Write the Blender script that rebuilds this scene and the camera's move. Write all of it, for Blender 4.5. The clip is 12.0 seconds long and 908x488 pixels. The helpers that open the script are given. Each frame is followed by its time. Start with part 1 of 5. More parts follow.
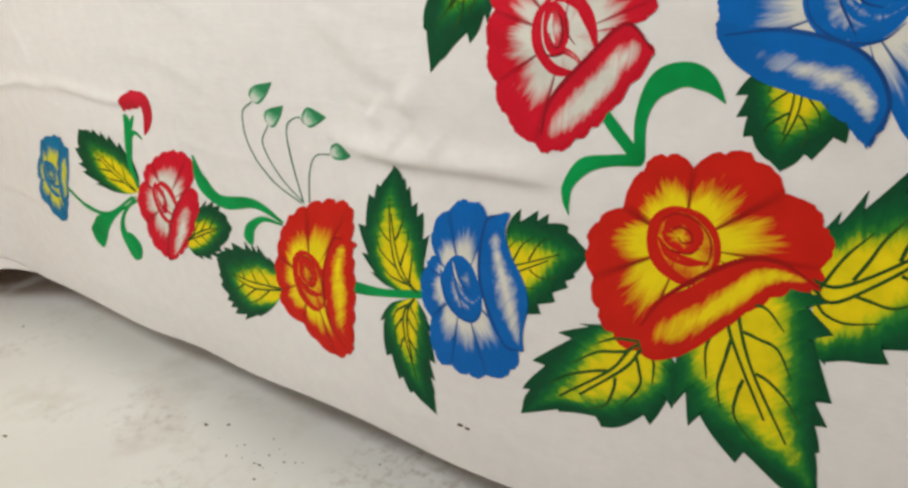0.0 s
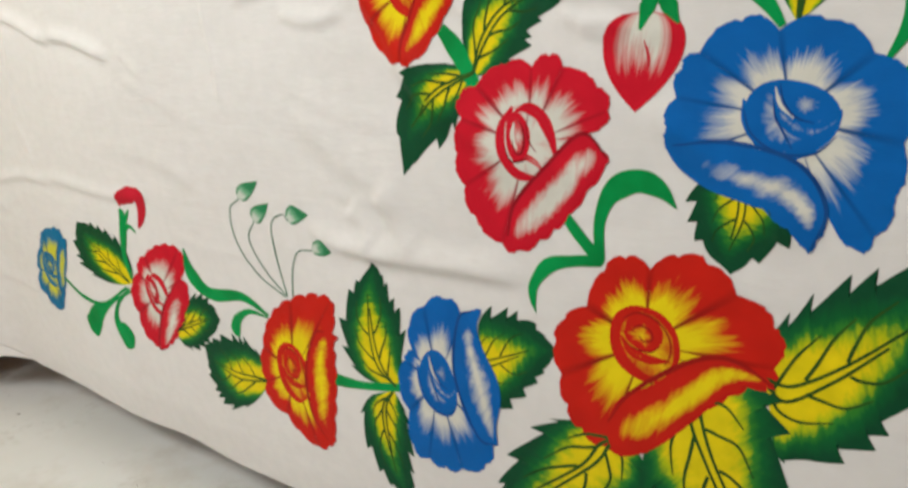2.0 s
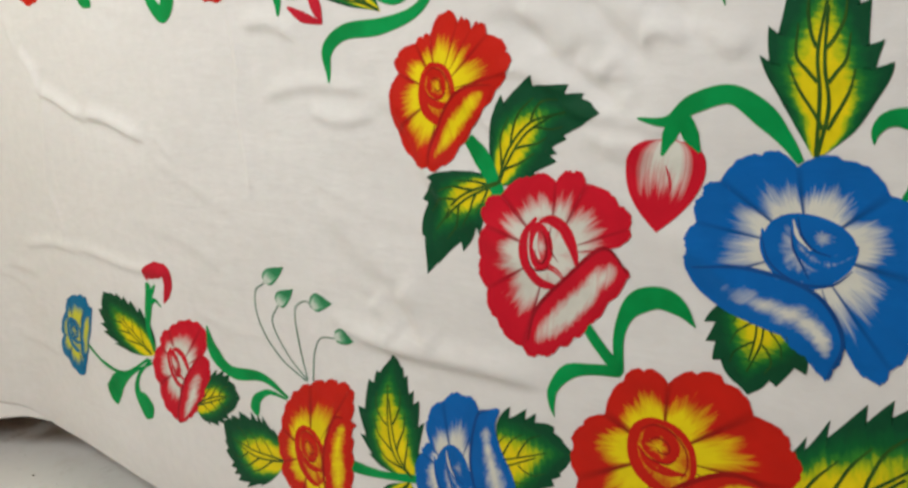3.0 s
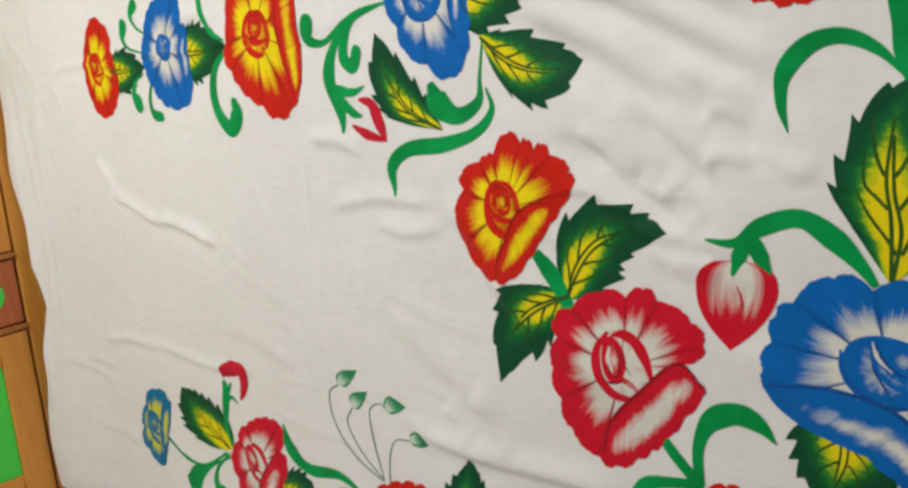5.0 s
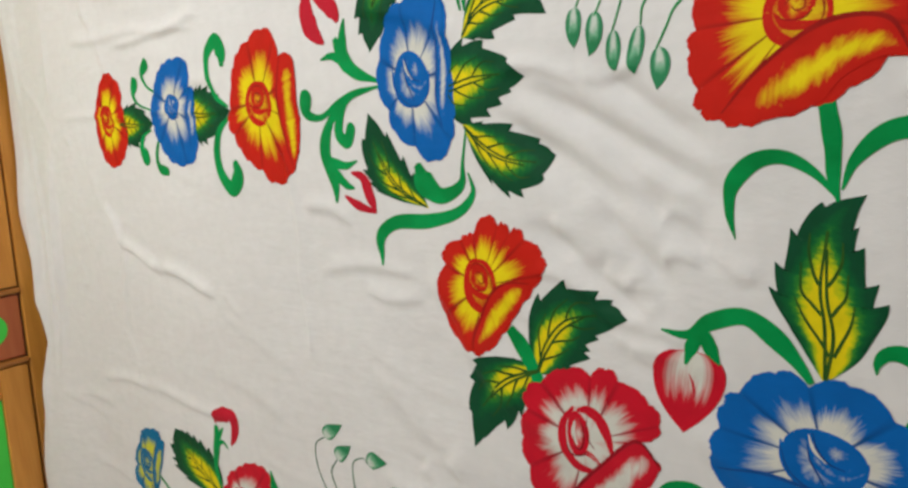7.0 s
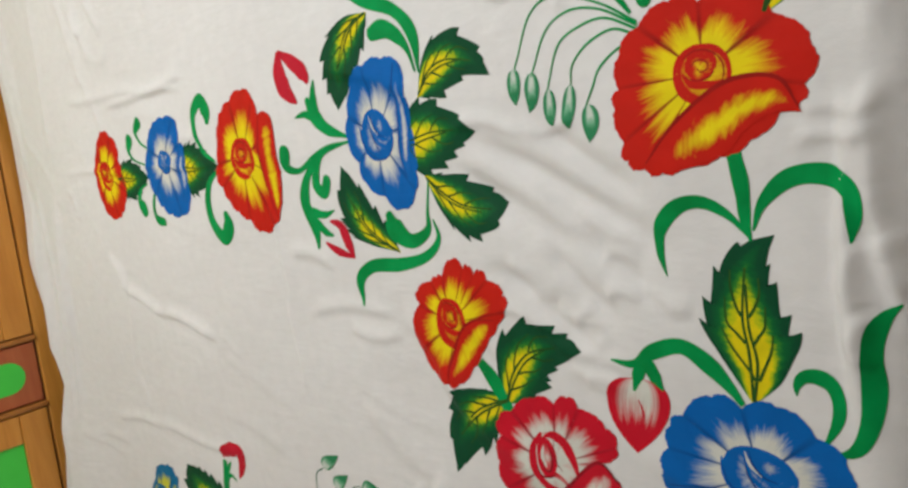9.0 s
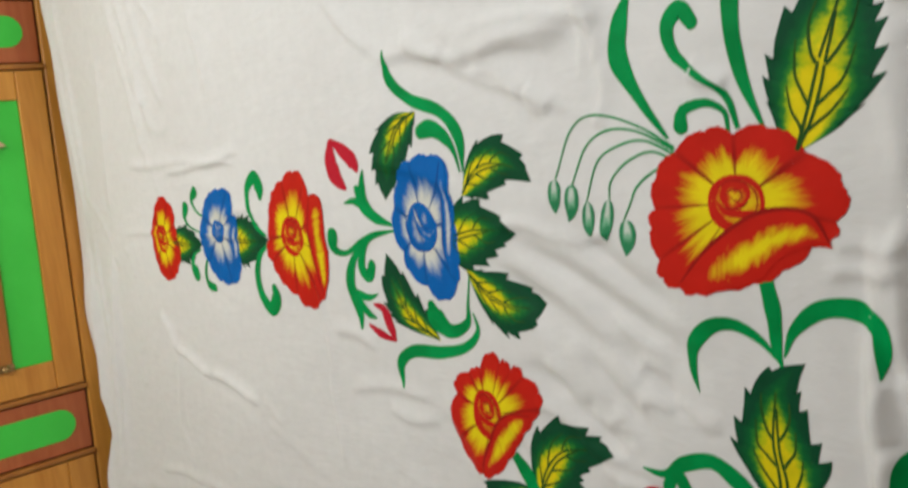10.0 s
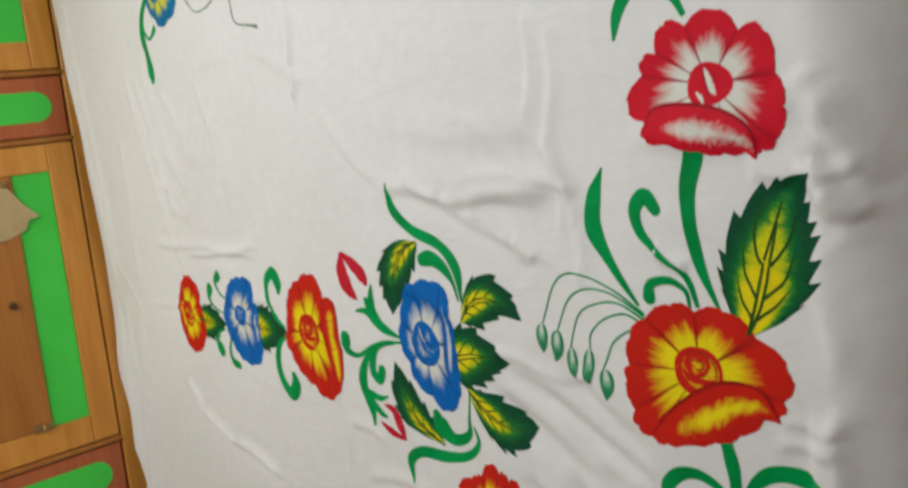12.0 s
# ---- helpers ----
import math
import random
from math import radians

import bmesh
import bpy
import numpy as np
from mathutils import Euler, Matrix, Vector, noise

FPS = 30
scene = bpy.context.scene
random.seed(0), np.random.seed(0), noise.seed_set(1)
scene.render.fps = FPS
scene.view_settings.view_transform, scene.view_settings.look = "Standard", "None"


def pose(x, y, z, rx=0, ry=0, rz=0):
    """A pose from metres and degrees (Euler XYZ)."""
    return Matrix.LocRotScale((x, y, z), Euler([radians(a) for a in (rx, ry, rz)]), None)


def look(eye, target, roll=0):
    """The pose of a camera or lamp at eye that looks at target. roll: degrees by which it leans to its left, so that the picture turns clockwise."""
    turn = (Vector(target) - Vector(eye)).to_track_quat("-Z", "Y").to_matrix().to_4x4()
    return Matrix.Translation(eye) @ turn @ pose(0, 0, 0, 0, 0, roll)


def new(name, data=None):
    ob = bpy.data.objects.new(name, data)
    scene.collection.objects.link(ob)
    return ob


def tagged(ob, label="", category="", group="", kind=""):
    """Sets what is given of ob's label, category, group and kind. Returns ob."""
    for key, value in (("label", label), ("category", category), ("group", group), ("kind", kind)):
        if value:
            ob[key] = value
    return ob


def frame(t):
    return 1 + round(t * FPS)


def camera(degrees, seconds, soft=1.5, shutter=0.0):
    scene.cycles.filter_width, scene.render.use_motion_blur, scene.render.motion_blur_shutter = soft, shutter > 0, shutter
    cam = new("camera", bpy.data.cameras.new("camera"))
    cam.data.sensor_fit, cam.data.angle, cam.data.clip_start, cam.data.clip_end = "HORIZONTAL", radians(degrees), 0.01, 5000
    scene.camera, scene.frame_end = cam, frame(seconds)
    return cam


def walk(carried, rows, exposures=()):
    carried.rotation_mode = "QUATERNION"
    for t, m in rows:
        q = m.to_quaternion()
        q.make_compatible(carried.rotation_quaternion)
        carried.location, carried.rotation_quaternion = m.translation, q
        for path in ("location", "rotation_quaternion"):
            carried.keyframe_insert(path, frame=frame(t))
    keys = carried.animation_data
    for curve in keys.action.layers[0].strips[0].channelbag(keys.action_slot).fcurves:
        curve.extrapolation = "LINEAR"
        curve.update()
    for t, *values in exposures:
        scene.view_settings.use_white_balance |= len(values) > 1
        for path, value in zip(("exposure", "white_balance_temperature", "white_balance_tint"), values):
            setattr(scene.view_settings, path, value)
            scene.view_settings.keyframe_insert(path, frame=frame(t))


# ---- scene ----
cam = camera(56.6, 12.0, soft=2.7, shutter=0.5)
PATH = [
    (0, (2.458, -0.759, 0.852), (1.212, 0.599, 0.078), -6.2),
    (0.5, (2.467, -0.768, 0.855), (1.188, 0.572, 0.101), -6.8),
    (1, (2.481, -0.77, 0.848), (1.193, 0.574, 0.117), -6.4),
    (1.5, (2.496, -0.754, 0.855), (1.22, 0.63, 0.179), -5.8),
    (2, (2.509, -0.742, 0.882), (1.218, 0.661, 0.279), -6.5),
    (2.5, (2.519, -0.752, 0.914), (1.193, 0.651, 0.393), -6.4),
    (3, (2.511, -0.749, 0.948), (1.18, 0.663, 0.466), -5.0),
    (5, (2.508, -0.752, 1.038), (1.071, 0.59, 0.672), -8.4),
    (5.5, (2.521, -0.75, 1.067), (1.085, 0.603, 0.739), -8.0),
    (6, (2.54, -0.762, 1.089), (1.117, 0.612, 0.797), -6.5),
    (6.5, (2.552, -0.762, 1.099), (1.137, 0.619, 0.795), -6.1),
    (7, (2.577, -0.769, 1.103), (1.134, 0.584, 0.807), -6.5),
    (9, (2.682, -0.771, 1.152), (1.215, 0.561, 0.88), -10.1),
    (9.5, (2.698, -0.775, 1.18), (1.178, 0.499, 0.923), -9.4),
    (10, (2.714, -0.774, 1.234), (1.18, 0.497, 1.066), -8.6),
    (10.5, (2.743, -0.774, 1.289), (1.207, 0.5, 1.151), -8.2),
    (11, (2.777, -0.777, 1.35), (1.254, 0.508, 1.19), -8.0),
    (11.5, (2.799, -0.779, 1.387), (1.256, 0.475, 1.174), -8.1),
    (12, (2.826, -0.776, 1.441), (1.256, 0.448, 1.253), -10.1),
]
walk(cam, [(t, look(eye, target, roll)) for t, eye, target, roll in PATH], exposures=[(0, 0.28, 6520, 5), (2, 0.25, 6520, 4), (3, 0.08, 6520, 4), (5, 0.02, 6500, 4), (6, -0.07, 6480, 4), (7, -0.09, 6470, 4), (9, -0.14, 6450, 4), (10.5, -0.26, 6420, 2), (12, -0.37, 6400, 2)])

# ---- room numbers (metres) ----
ROOM_X0, ROOM_X1, ROOM_Y0, ROOM_Y1, CEIL = -0.62, 4.3, -1.7, 0.25, 2.95
FLOOR_Z = -0.09
# two unseen windows, added for light in the wall behind the camera: middle x, middle z, width, height, power, colour of
# their light
ADDED_WINDOWS = [(0.25, 1.56, 0.9, 1.3, 13.0, (1.0, 0.94, 0.88)), (1.75, 2.38, 1.7, 0.66, 34.5, (0.98, 0.985, 0.985))]

# ---- world and light ----
world = bpy.data.worlds.new("world")
scene.world = world
world.use_nodes = True
sky = world.node_tree.nodes.new("ShaderNodeTexSky")
sky.sky_type, sky.sun_disc = "NISHITA", False
sky.sun_elevation, sky.sun_rotation = radians(42), radians(150)
world.node_tree.links.new(sky.outputs[0], world.node_tree.nodes["Background"].inputs[0])
world.node_tree.nodes["Background"].inputs[1].default_value = 0.12


def area(name, m, w, h, power, colour):
    data = bpy.data.lights.new(name, "AREA")
    data.shape, data.size, data.size_y, data.energy, data.color = "RECTANGLE", w, h, power, colour
    ob = new(name, data)
    ob.matrix_world = m
    return ob


# lamps added in the openings of the unseen windows behind the camera
for wx, wz, ww, wh, power, colour in ADDED_WINDOWS:
    area("added_window_light", look((wx, ROOM_Y0 + 0.02, wz), (wx + 0.1, 0, wz - 1.0)), ww - 0.1, wh - 0.1, power, colour)


# ---- materials ----
class Nodes:
    """A small helper round one material's node tree."""

    def __init__(self, name, roughness=0.8):
        self.mat = bpy.data.materials.new(name)
        self.mat.use_nodes = True
        self.tree = self.mat.node_tree
        self.shader = self.tree.nodes["Principled BSDF"]
        self.shader.inputs["Roughness"].default_value = roughness

    def add(self, kind, **values):
        node = self.tree.nodes.new(kind)
        for key, value in values.items():
            node.inputs[key].default_value = value
        return node

    def link(self, a, b):
        self.tree.links.new(a, b)

    def math(self, op, a, b=0.0, clamp=False):
        node = self.tree.nodes.new("ShaderNodeMath")
        node.operation, node.use_clamp = op, clamp
        for n, v in enumerate((a, b)):
            if isinstance(v, (int, float)):
                node.inputs[n].default_value = v
            else:
                self.link(v, node.inputs[n])
        return node.outputs[0]

    def ramp(self, value, stops):
        node = self.tree.nodes.new("ShaderNodeValToRGB")
        while len(node.color_ramp.elements) < len(stops):
            node.color_ramp.elements.new(0.5)
        for e, (at, colour) in zip(node.color_ramp.elements, stops):
            e.position, e.color = at, (*colour, 1)
        self.link(value, node.inputs[0])
        return node.outputs[0]

    def mix(self, factor, a, b, blend="MIX"):
        node = self.tree.nodes.new("ShaderNodeMix")
        node.data_type, node.blend_type = "RGBA", blend
        for socket, v in ((node.inputs[0], factor), (node.inputs[6], a), (node.inputs[7], b)):
            if isinstance(v, (int, float)):
                socket.default_value = v
            elif isinstance(v, tuple):
                socket.default_value = (*v, 1)
            else:
                self.link(v, socket)
        return node.outputs[2]

    def noise(self, vector, scale, detail=3.0, rough=0.55):
        node = self.add("ShaderNodeTexNoise", Scale=scale, Detail=detail, Roughness=rough)
        if vector is not None:
            self.link(vector, node.inputs["Vector"])
        return node.outputs["Fac"]

    def coords(self, kind="Object", scale=(1, 1, 1), shift=None):
        source = self.tree.nodes.new("ShaderNodeTexCoord")
        node = self.add("ShaderNodeMapping", Scale=scale)
        self.link(source.outputs[kind], node.inputs["Vector"])
        if shift is not None:
            self.link(shift, node.inputs["Location"])
        return node.outputs[0]

    def bump(self, height, strength, distance):
        node = self.add("ShaderNodeBump", Strength=strength, Distance=distance)
        self.link(height, node.inputs["Height"])
        self.link(node.outputs[0], self.shader.inputs["Normal"])

    def colour(self, out):
        self.link(out, self.shader.inputs["Base Color"])
        return self.mat


def weave(n):
    """The fine cotton weave and soft creasing under paint and bare cloth alike."""
    at = n.coords("Object")
    fine = n.noise(at, 900.0, 1.0)
    soft = n.noise(at, 26.0, 4.0)
    turn = n.tree.nodes.new("ShaderNodeMapping")
    turn.inputs["Rotation"].default_value = (0, radians(-42), 0)
    turn.inputs["Scale"].default_value = (5.0, 1.0, 17.0)
    n.link(at, turn.inputs["Vector"])
    crease = n.noise(turn.outputs[0], 1.0, 3.0)
    height = n.math("ADD", n.math("MULTIPLY", fine, 0.14), n.math("MULTIPLY", soft, 0.8))
    n.bump(n.math("ADD", height, n.math("MULTIPLY", crease, 1.7)), 0.36, 0.006)


def cloth_material():
    n = Nodes("white_cotton", 0.9)
    at = n.coords("Object")
    stain = n.ramp(n.noise(at, 2.2, 4.0), [(0.3, (0.725, 0.69, 0.685)), (0.7, (0.765, 0.735, 0.735))])
    mottled = n.ramp(n.noise(at, 38.0, 4.0), [(0.35, (0.96, 0.96, 0.96)), (0.65, (1, 1, 1))])
    n.shader.inputs["Sheen Weight"].default_value = 0.12
    weave(n)
    return n.colour(n.mix(1.0, stain, mottled, "MULTIPLY"))


def petal_material(name, rim, deep, light, edge=0.46):
    """Fabric paint brushed from a strong rim colour into a light heart, in streaks along the petal."""
    n = Nodes(name, 0.62)
    info = n.tree.nodes.new("ShaderNodeObjectInfo")
    shift = n.tree.nodes.new("ShaderNodeCombineXYZ")
    n.link(n.math("MULTIPLY", info.outputs["Random"], 37.0), shift.inputs[0])
    uv = n.tree.nodes.new("ShaderNodeTexCoord").outputs["UV"]
    split = n.tree.nodes.new("ShaderNodeSeparateXYZ")
    n.link(uv, split.inputs[0])
    across, out = split.outputs[0], split.outputs[1]
    streak = n.noise(n.coords("UV", (9.0, 0.9, 1), shift.outputs[0]), 3.0, 4.0, 0.65)
    broad = n.noise(n.coords("UV", (2.2, 1.0, 1), shift.outputs[0]), 1.6, 1.0)
    value = n.math("ADD", out, n.math("MULTIPLY", n.math("SUBTRACT", streak, 0.5), 0.62))
    value = n.math("ADD", value, n.math("MULTIPLY", n.math("SUBTRACT", broad, 0.5), 0.34))
    side = n.math("MULTIPLY", n.math("ABSOLUTE", n.math("SUBTRACT", across, 0.5)), 2.0)
    value = n.math("ADD", value, n.math("MULTIPLY", n.math("POWER", side, 4.0), 0.2))
    half = tuple(0.5 * a + 0.5 * b for a, b in zip(rim, light))
    body = n.ramp(value, [(edge - 0.17, light), (edge - 0.01, half), (edge + 0.15, rim)])
    # a darker brush line where one petal meets the next
    line = n.math("MULTIPLY", n.math("SUBTRACT", side, 0.87), 9.0, True)
    line = n.math("MULTIPLY", line, n.math("SUBTRACT", 1.25, out, True))
    body = n.mix(line, body, deep)
    tone = n.ramp(n.noise(n.coords("Object"), 24.0, 3.0), [(0.3, (0.86, 0.86, 0.86)), (0.7, (1, 1, 1))])
    weave(n)
    n.shader.inputs["Specular IOR Level"].default_value = 0.12
    return n.colour(n.mix(1.0, body, tone, "MULTIPLY"))


def leaf_material():
    n = Nodes("green_and_yellow_paint", 0.62)
    info = n.tree.nodes.new("ShaderNodeObjectInfo")
    shift = n.tree.nodes.new("ShaderNodeCombineXYZ")
    n.link(n.math("MULTIPLY", info.outputs["Random"], 53.0), shift.inputs[0])
    uv = n.tree.nodes.new("ShaderNodeTexCoord").outputs["UV"]
    split = n.tree.nodes.new("ShaderNodeSeparateXYZ")
    n.link(uv, split.inputs[0])
    along, side = split.outputs[0], split.outputs[1]
    streak = n.noise(n.coords("UV", (8.0, 0.8, 1), shift.outputs[0]), 3.0, 4.0, 0.65)
    # a green margin of even width, none of it at the very base, and a green tip
    grown = n.math("ADD", n.math("MULTIPLY", n.math("MULTIPLY", along, 4.5, True), 0.62), 0.30)
    value = n.math("ADD", n.math("MULTIPLY", n.math("POWER", side, 1.7), grown), n.math("MULTIPLY", n.math("POWER", along, 2.0), 0.85))
    value = n.math("ADD", value, n.math("MULTIPLY", n.math("SUBTRACT", streak, 0.5), 0.5))
    body = n.ramp(value, [(0.30, (0.84, 0.66, 0.007)), (0.42, (0.46, 0.54, 0.010)), (0.53, (0.04, 0.24, 0.025)), (0.70, (0.006, 0.125, 0.032)), (1.0, (0.005, 0.07, 0.028))])
    tone = n.ramp(n.noise(n.coords("Object"), 30.0, 3.0), [(0.3, (0.78, 0.82, 0.78)), (0.7, (1, 1, 1))])
    weave(n)
    n.shader.inputs["Specular IOR Level"].default_value = 0.12
    return n.colour(n.mix(1.0, body, tone, "MULTIPLY"))


def plain_paint(name, a, b):
    n = Nodes(name, 0.62)
    weave(n)
    n.shader.inputs["Specular IOR Level"].default_value = 0.12
    return n.colour(n.ramp(n.noise(n.coords("Object"), 14.0, 4.0), [(0.35, a), (0.65, b)]))


def bud_material(name, shift):
    """Green fabric paint round a light heart, which shrinks as shift grows."""
    n = Nodes(name, 0.62)
    uv = n.tree.nodes.new("ShaderNodeTexCoord").outputs["UV"]
    split = n.tree.nodes.new("ShaderNodeSeparateXYZ")
    n.link(uv, split.inputs[0])
    value = n.math("MAXIMUM", n.math("MULTIPLY", split.outputs[1], 0.78), split.outputs[0])
    value = n.math("ADD", value, shift)
    value = n.math("ADD", value, n.math("MULTIPLY", n.math("SUBTRACT", n.noise(n.coords("Object"), 190.0, 2.0), 0.5), 0.2))
    weave(n)
    return n.colour(n.ramp(value, [(0.40, (0.55, 0.6, 0.54)), (0.54, (0.14, 0.38, 0.22)), (0.68, (0.006, 0.20, 0.07))]))


def wood_material(name, dark, light, scale=1.0):
    n = Nodes(name, 0.38)
    at = n.coords("Object", (9 * scale, 9 * scale, 0.8 * scale))
    grain = n.noise(at, 3.0, 5.0, 0.6)
    fine = n.noise(n.coords("Object", (70, 70, 3)), 3.0, 3.0)
    body = n.ramp(n.math("ADD", n.math("MULTIPLY", grain, 0.75), n.math("MULTIPLY", fine, 0.25)), [(0.32, dark), (0.68, light)])
    n.bump(fine, 0.12, 0.002)
    return n.colour(body)


def green_enamel():
    n = Nodes("green_enamel", 0.42)
    body = n.ramp(n.noise(n.coords("Object"), 5.0, 4.0), [(0.3, (0.06, 0.62, 0.055)), (0.7, (0.08, 0.70, 0.075))])
    n.bump(n.noise(n.coords("Object"), 60.0, 2.0), 0.1, 0.002)
    return n.colour(body)


def floor_material():
    n = Nodes("pale_worn_floor", 0.5)
    at = n.coords("Object")
    wide = n.ramp(n.noise(at, 1.8, 5.0), [(0.3, (0.75, 0.74, 0.73)), (0.7, (0.85, 0.845, 0.84))])
    dirt = n.ramp(n.noise(at, 34.0, 6.0, 0.7), [(0.5, (1, 1, 1)), (0.78, (0.46, 0.40, 0.35))])
    where = n.ramp(n.noise(at, 3.4, 2.0), [(0.52, (0, 0, 0)), (0.7, (1, 1, 1))])
    smear = n.ramp(n.noise(at, 6.5, 5.0, 0.6), [(0.55, (1, 1, 1)), (0.75, (0.88, 0.85, 0.82))])
    wide = n.mix(1.0, wide, smear, "MULTIPLY")
    n.bump(n.noise(at, 45.0, 4.0), 0.15, 0.003)
    return n.colour(n.mix(where, wide, n.mix(1.0, wide, dirt, "MULTIPLY")))


def wall_material(name, a, b):
    n = Nodes(name, 0.85)
    at = n.coords("Object")
    n.bump(n.noise(at, 70.0, 4.0), 0.2, 0.004)
    return n.colour(n.ramp(n.noise(at, 1.6, 5.0), [(0.3, a), (0.7, b)]))


def metal_material():
    n = Nodes("dull_brass", 0.4)
    n.shader.inputs["Metallic"].default_value = 1.0
    return n.colour(n.ramp(n.noise(n.coords("Object"), 60.0, 3.0), [(0.3, (0.22, 0.13, 0.05)), (0.7, (0.5, 0.34, 0.15))]))


WHITE = (0.70, 0.68, 0.62)
YELLOW = (0.86, 0.67, 0.008)
CLOTH = cloth_material()
ORANGE = petal_material("red_and_yellow_paint", (0.58, 0.013, 0.006), (0.22, 0.006, 0.004), YELLOW)
CRIMSON = petal_material("crimson_and_white_paint", (0.60, 0.006, 0.024), (0.25, 0.006, 0.015), WHITE)
BLUE = petal_material("blue_and_white_paint", (0.003, 0.125, 0.46), (0.003, 0.06, 0.22), WHITE, 0.40)
BLUE_YELLOW = petal_material("blue_and_yellow_paint", (0.006, 0.16, 0.34), (0.003, 0.06, 0.13), (0.62, 0.6, 0.05), 0.52)
DEEP = {
    ORANGE: plain_paint("dark_red_line", (0.26, 0.007, 0.005), (0.36, 0.009, 0.006)),
    CRIMSON: plain_paint("dark_crimson_line", (0.2, 0.006, 0.012), (0.34, 0.008, 0.02)),
    BLUE: plain_paint("dark_blue_line", (0.006, 0.05, 0.2), (0.01, 0.08, 0.3)),
    BLUE_YELLOW: plain_paint("teal_line", (0.006, 0.05, 0.12), (0.01, 0.08, 0.18)),
}
LEAF = leaf_material()
VEIN = plain_paint("vein_paint", (0.012, 0.055, 0.01), (0.035, 0.10, 0.012))
ROSE_RED = plain_paint("crimson_paint", (0.45, 0.008, 0.024), (0.55, 0.012, 0.035))
STAIN = plain_paint("brown_stain", (0.10, 0.07, 0.05), (0.2, 0.15, 0.11))
STEM = plain_paint("emerald_paint", (0.002, 0.21, 0.045), (0.004, 0.31, 0.075))
LINE = plain_paint("grey_green_line", (0.07, 0.17, 0.11), (0.16, 0.27, 0.2))
BUD = bud_material("green_and_white_paint", 0.0)
FULL_BUD = bud_material("full_green_and_white_paint", 0.2)
AMBER = wood_material("varnished_amber_wood", (0.54, 0.20, 0.026), (0.76, 0.34, 0.06))
BROWN = wood_material("varnished_brown_wood", (0.32, 0.10, 0.014), (0.48, 0.19, 0.032))
RED_WOOD = wood_material("reddish_wood", (0.40, 0.085, 0.024), (0.54, 0.15, 0.05))
GROOVE = wood_material("dark_groove_wood", (0.06, 0.02, 0.006), (0.11, 0.04, 0.012))
GREEN = green_enamel()
FLOOR = floor_material()
# ochre kept dim so the unseen walls bounce less light onto the sheet
UNSEEN_WALL = wall_material("low_bounce_ochre", (0.36, 0.29, 0.21), (0.44, 0.37, 0.28))
PALE_WALL = wall_material("pale_limewash", (0.6, 0.53, 0.46), (0.7, 0.63, 0.56))
CEILING = wall_material("white_ceiling", (0.7, 0.69, 0.66), (0.76, 0.75, 0.72))
BRASS = metal_material()
CARD = plain_paint("tan_card", (0.50, 0.36, 0.19), (0.60, 0.45, 0.26))


# ---- mesh helpers ----
def mesh_object(name, verts, faces, material, parent=None, uvs=None, smooth=True):
    mesh = bpy.data.meshes.new(name)
    mesh.from_pydata([tuple(v) for v in verts], [], faces)
    if uvs is not None:
        layer = mesh.uv_layers.new(name="UVMap")
        index = np.empty(len(mesh.loops), dtype=np.int32)
        mesh.loops.foreach_get("vertex_index", index)
        layer.data.foreach_set("uv", np.asarray(uvs, dtype=np.float32)[index].ravel())
    mesh.polygons.foreach_set("use_smooth", [smooth] * len(mesh.polygons))
    mesh.materials.append(material)
    mesh.update()
    ob = new(name, mesh)
    ob.parent = parent
    return ob


def part(name, bm, material, parent=None, label=""):
    mesh = bpy.data.meshes.new(name)
    bm.to_mesh(mesh)
    bm.free()
    mesh.materials.append(material)
    ob = new(name, mesh)
    ob.parent = parent
    if label:
        tagged(ob, label)
    return ob


def box(bm, x0, x1, y0, y1, z0, z1, bevel=0.0):
    made = bmesh.ops.create_cube(bm, size=1.0, matrix=Matrix.Translation(((x0 + x1) / 2, (y0 + y1) / 2, (z0 + z1) / 2)) @ Matrix.Diagonal((x1 - x0, y1 - y0, z1 - z0, 1)))
    if bevel:
        edges = list({e for v in made["verts"] for e in v.link_edges})
        bmesh.ops.bevel(bm, geom=edges, offset=bevel, segments=2, profile=0.5, affect="EDGES")


def slab(name, x0, x1, y0, y1, z0, z1, material, parent=None, bevel=0.003, label=""):
    bm = bmesh.new()
    box(bm, x0, x1, y0, y1, z0, z1, bevel)
    return part(name, bm, material, parent, label)


def grid_faces(rows, cols, closed=False):
    span = cols if closed else cols - 1
    return [(j * cols + i, j * cols + (i + 1) % cols, (j + 1) * cols + (i + 1) % cols, (j + 1) * cols + i) for j in range(rows - 1) for i in range(span)]


# ---- the hanging sheet's surface ----
# each fold: from x, z to x, z, half width, height towards the room
FOLDS = []
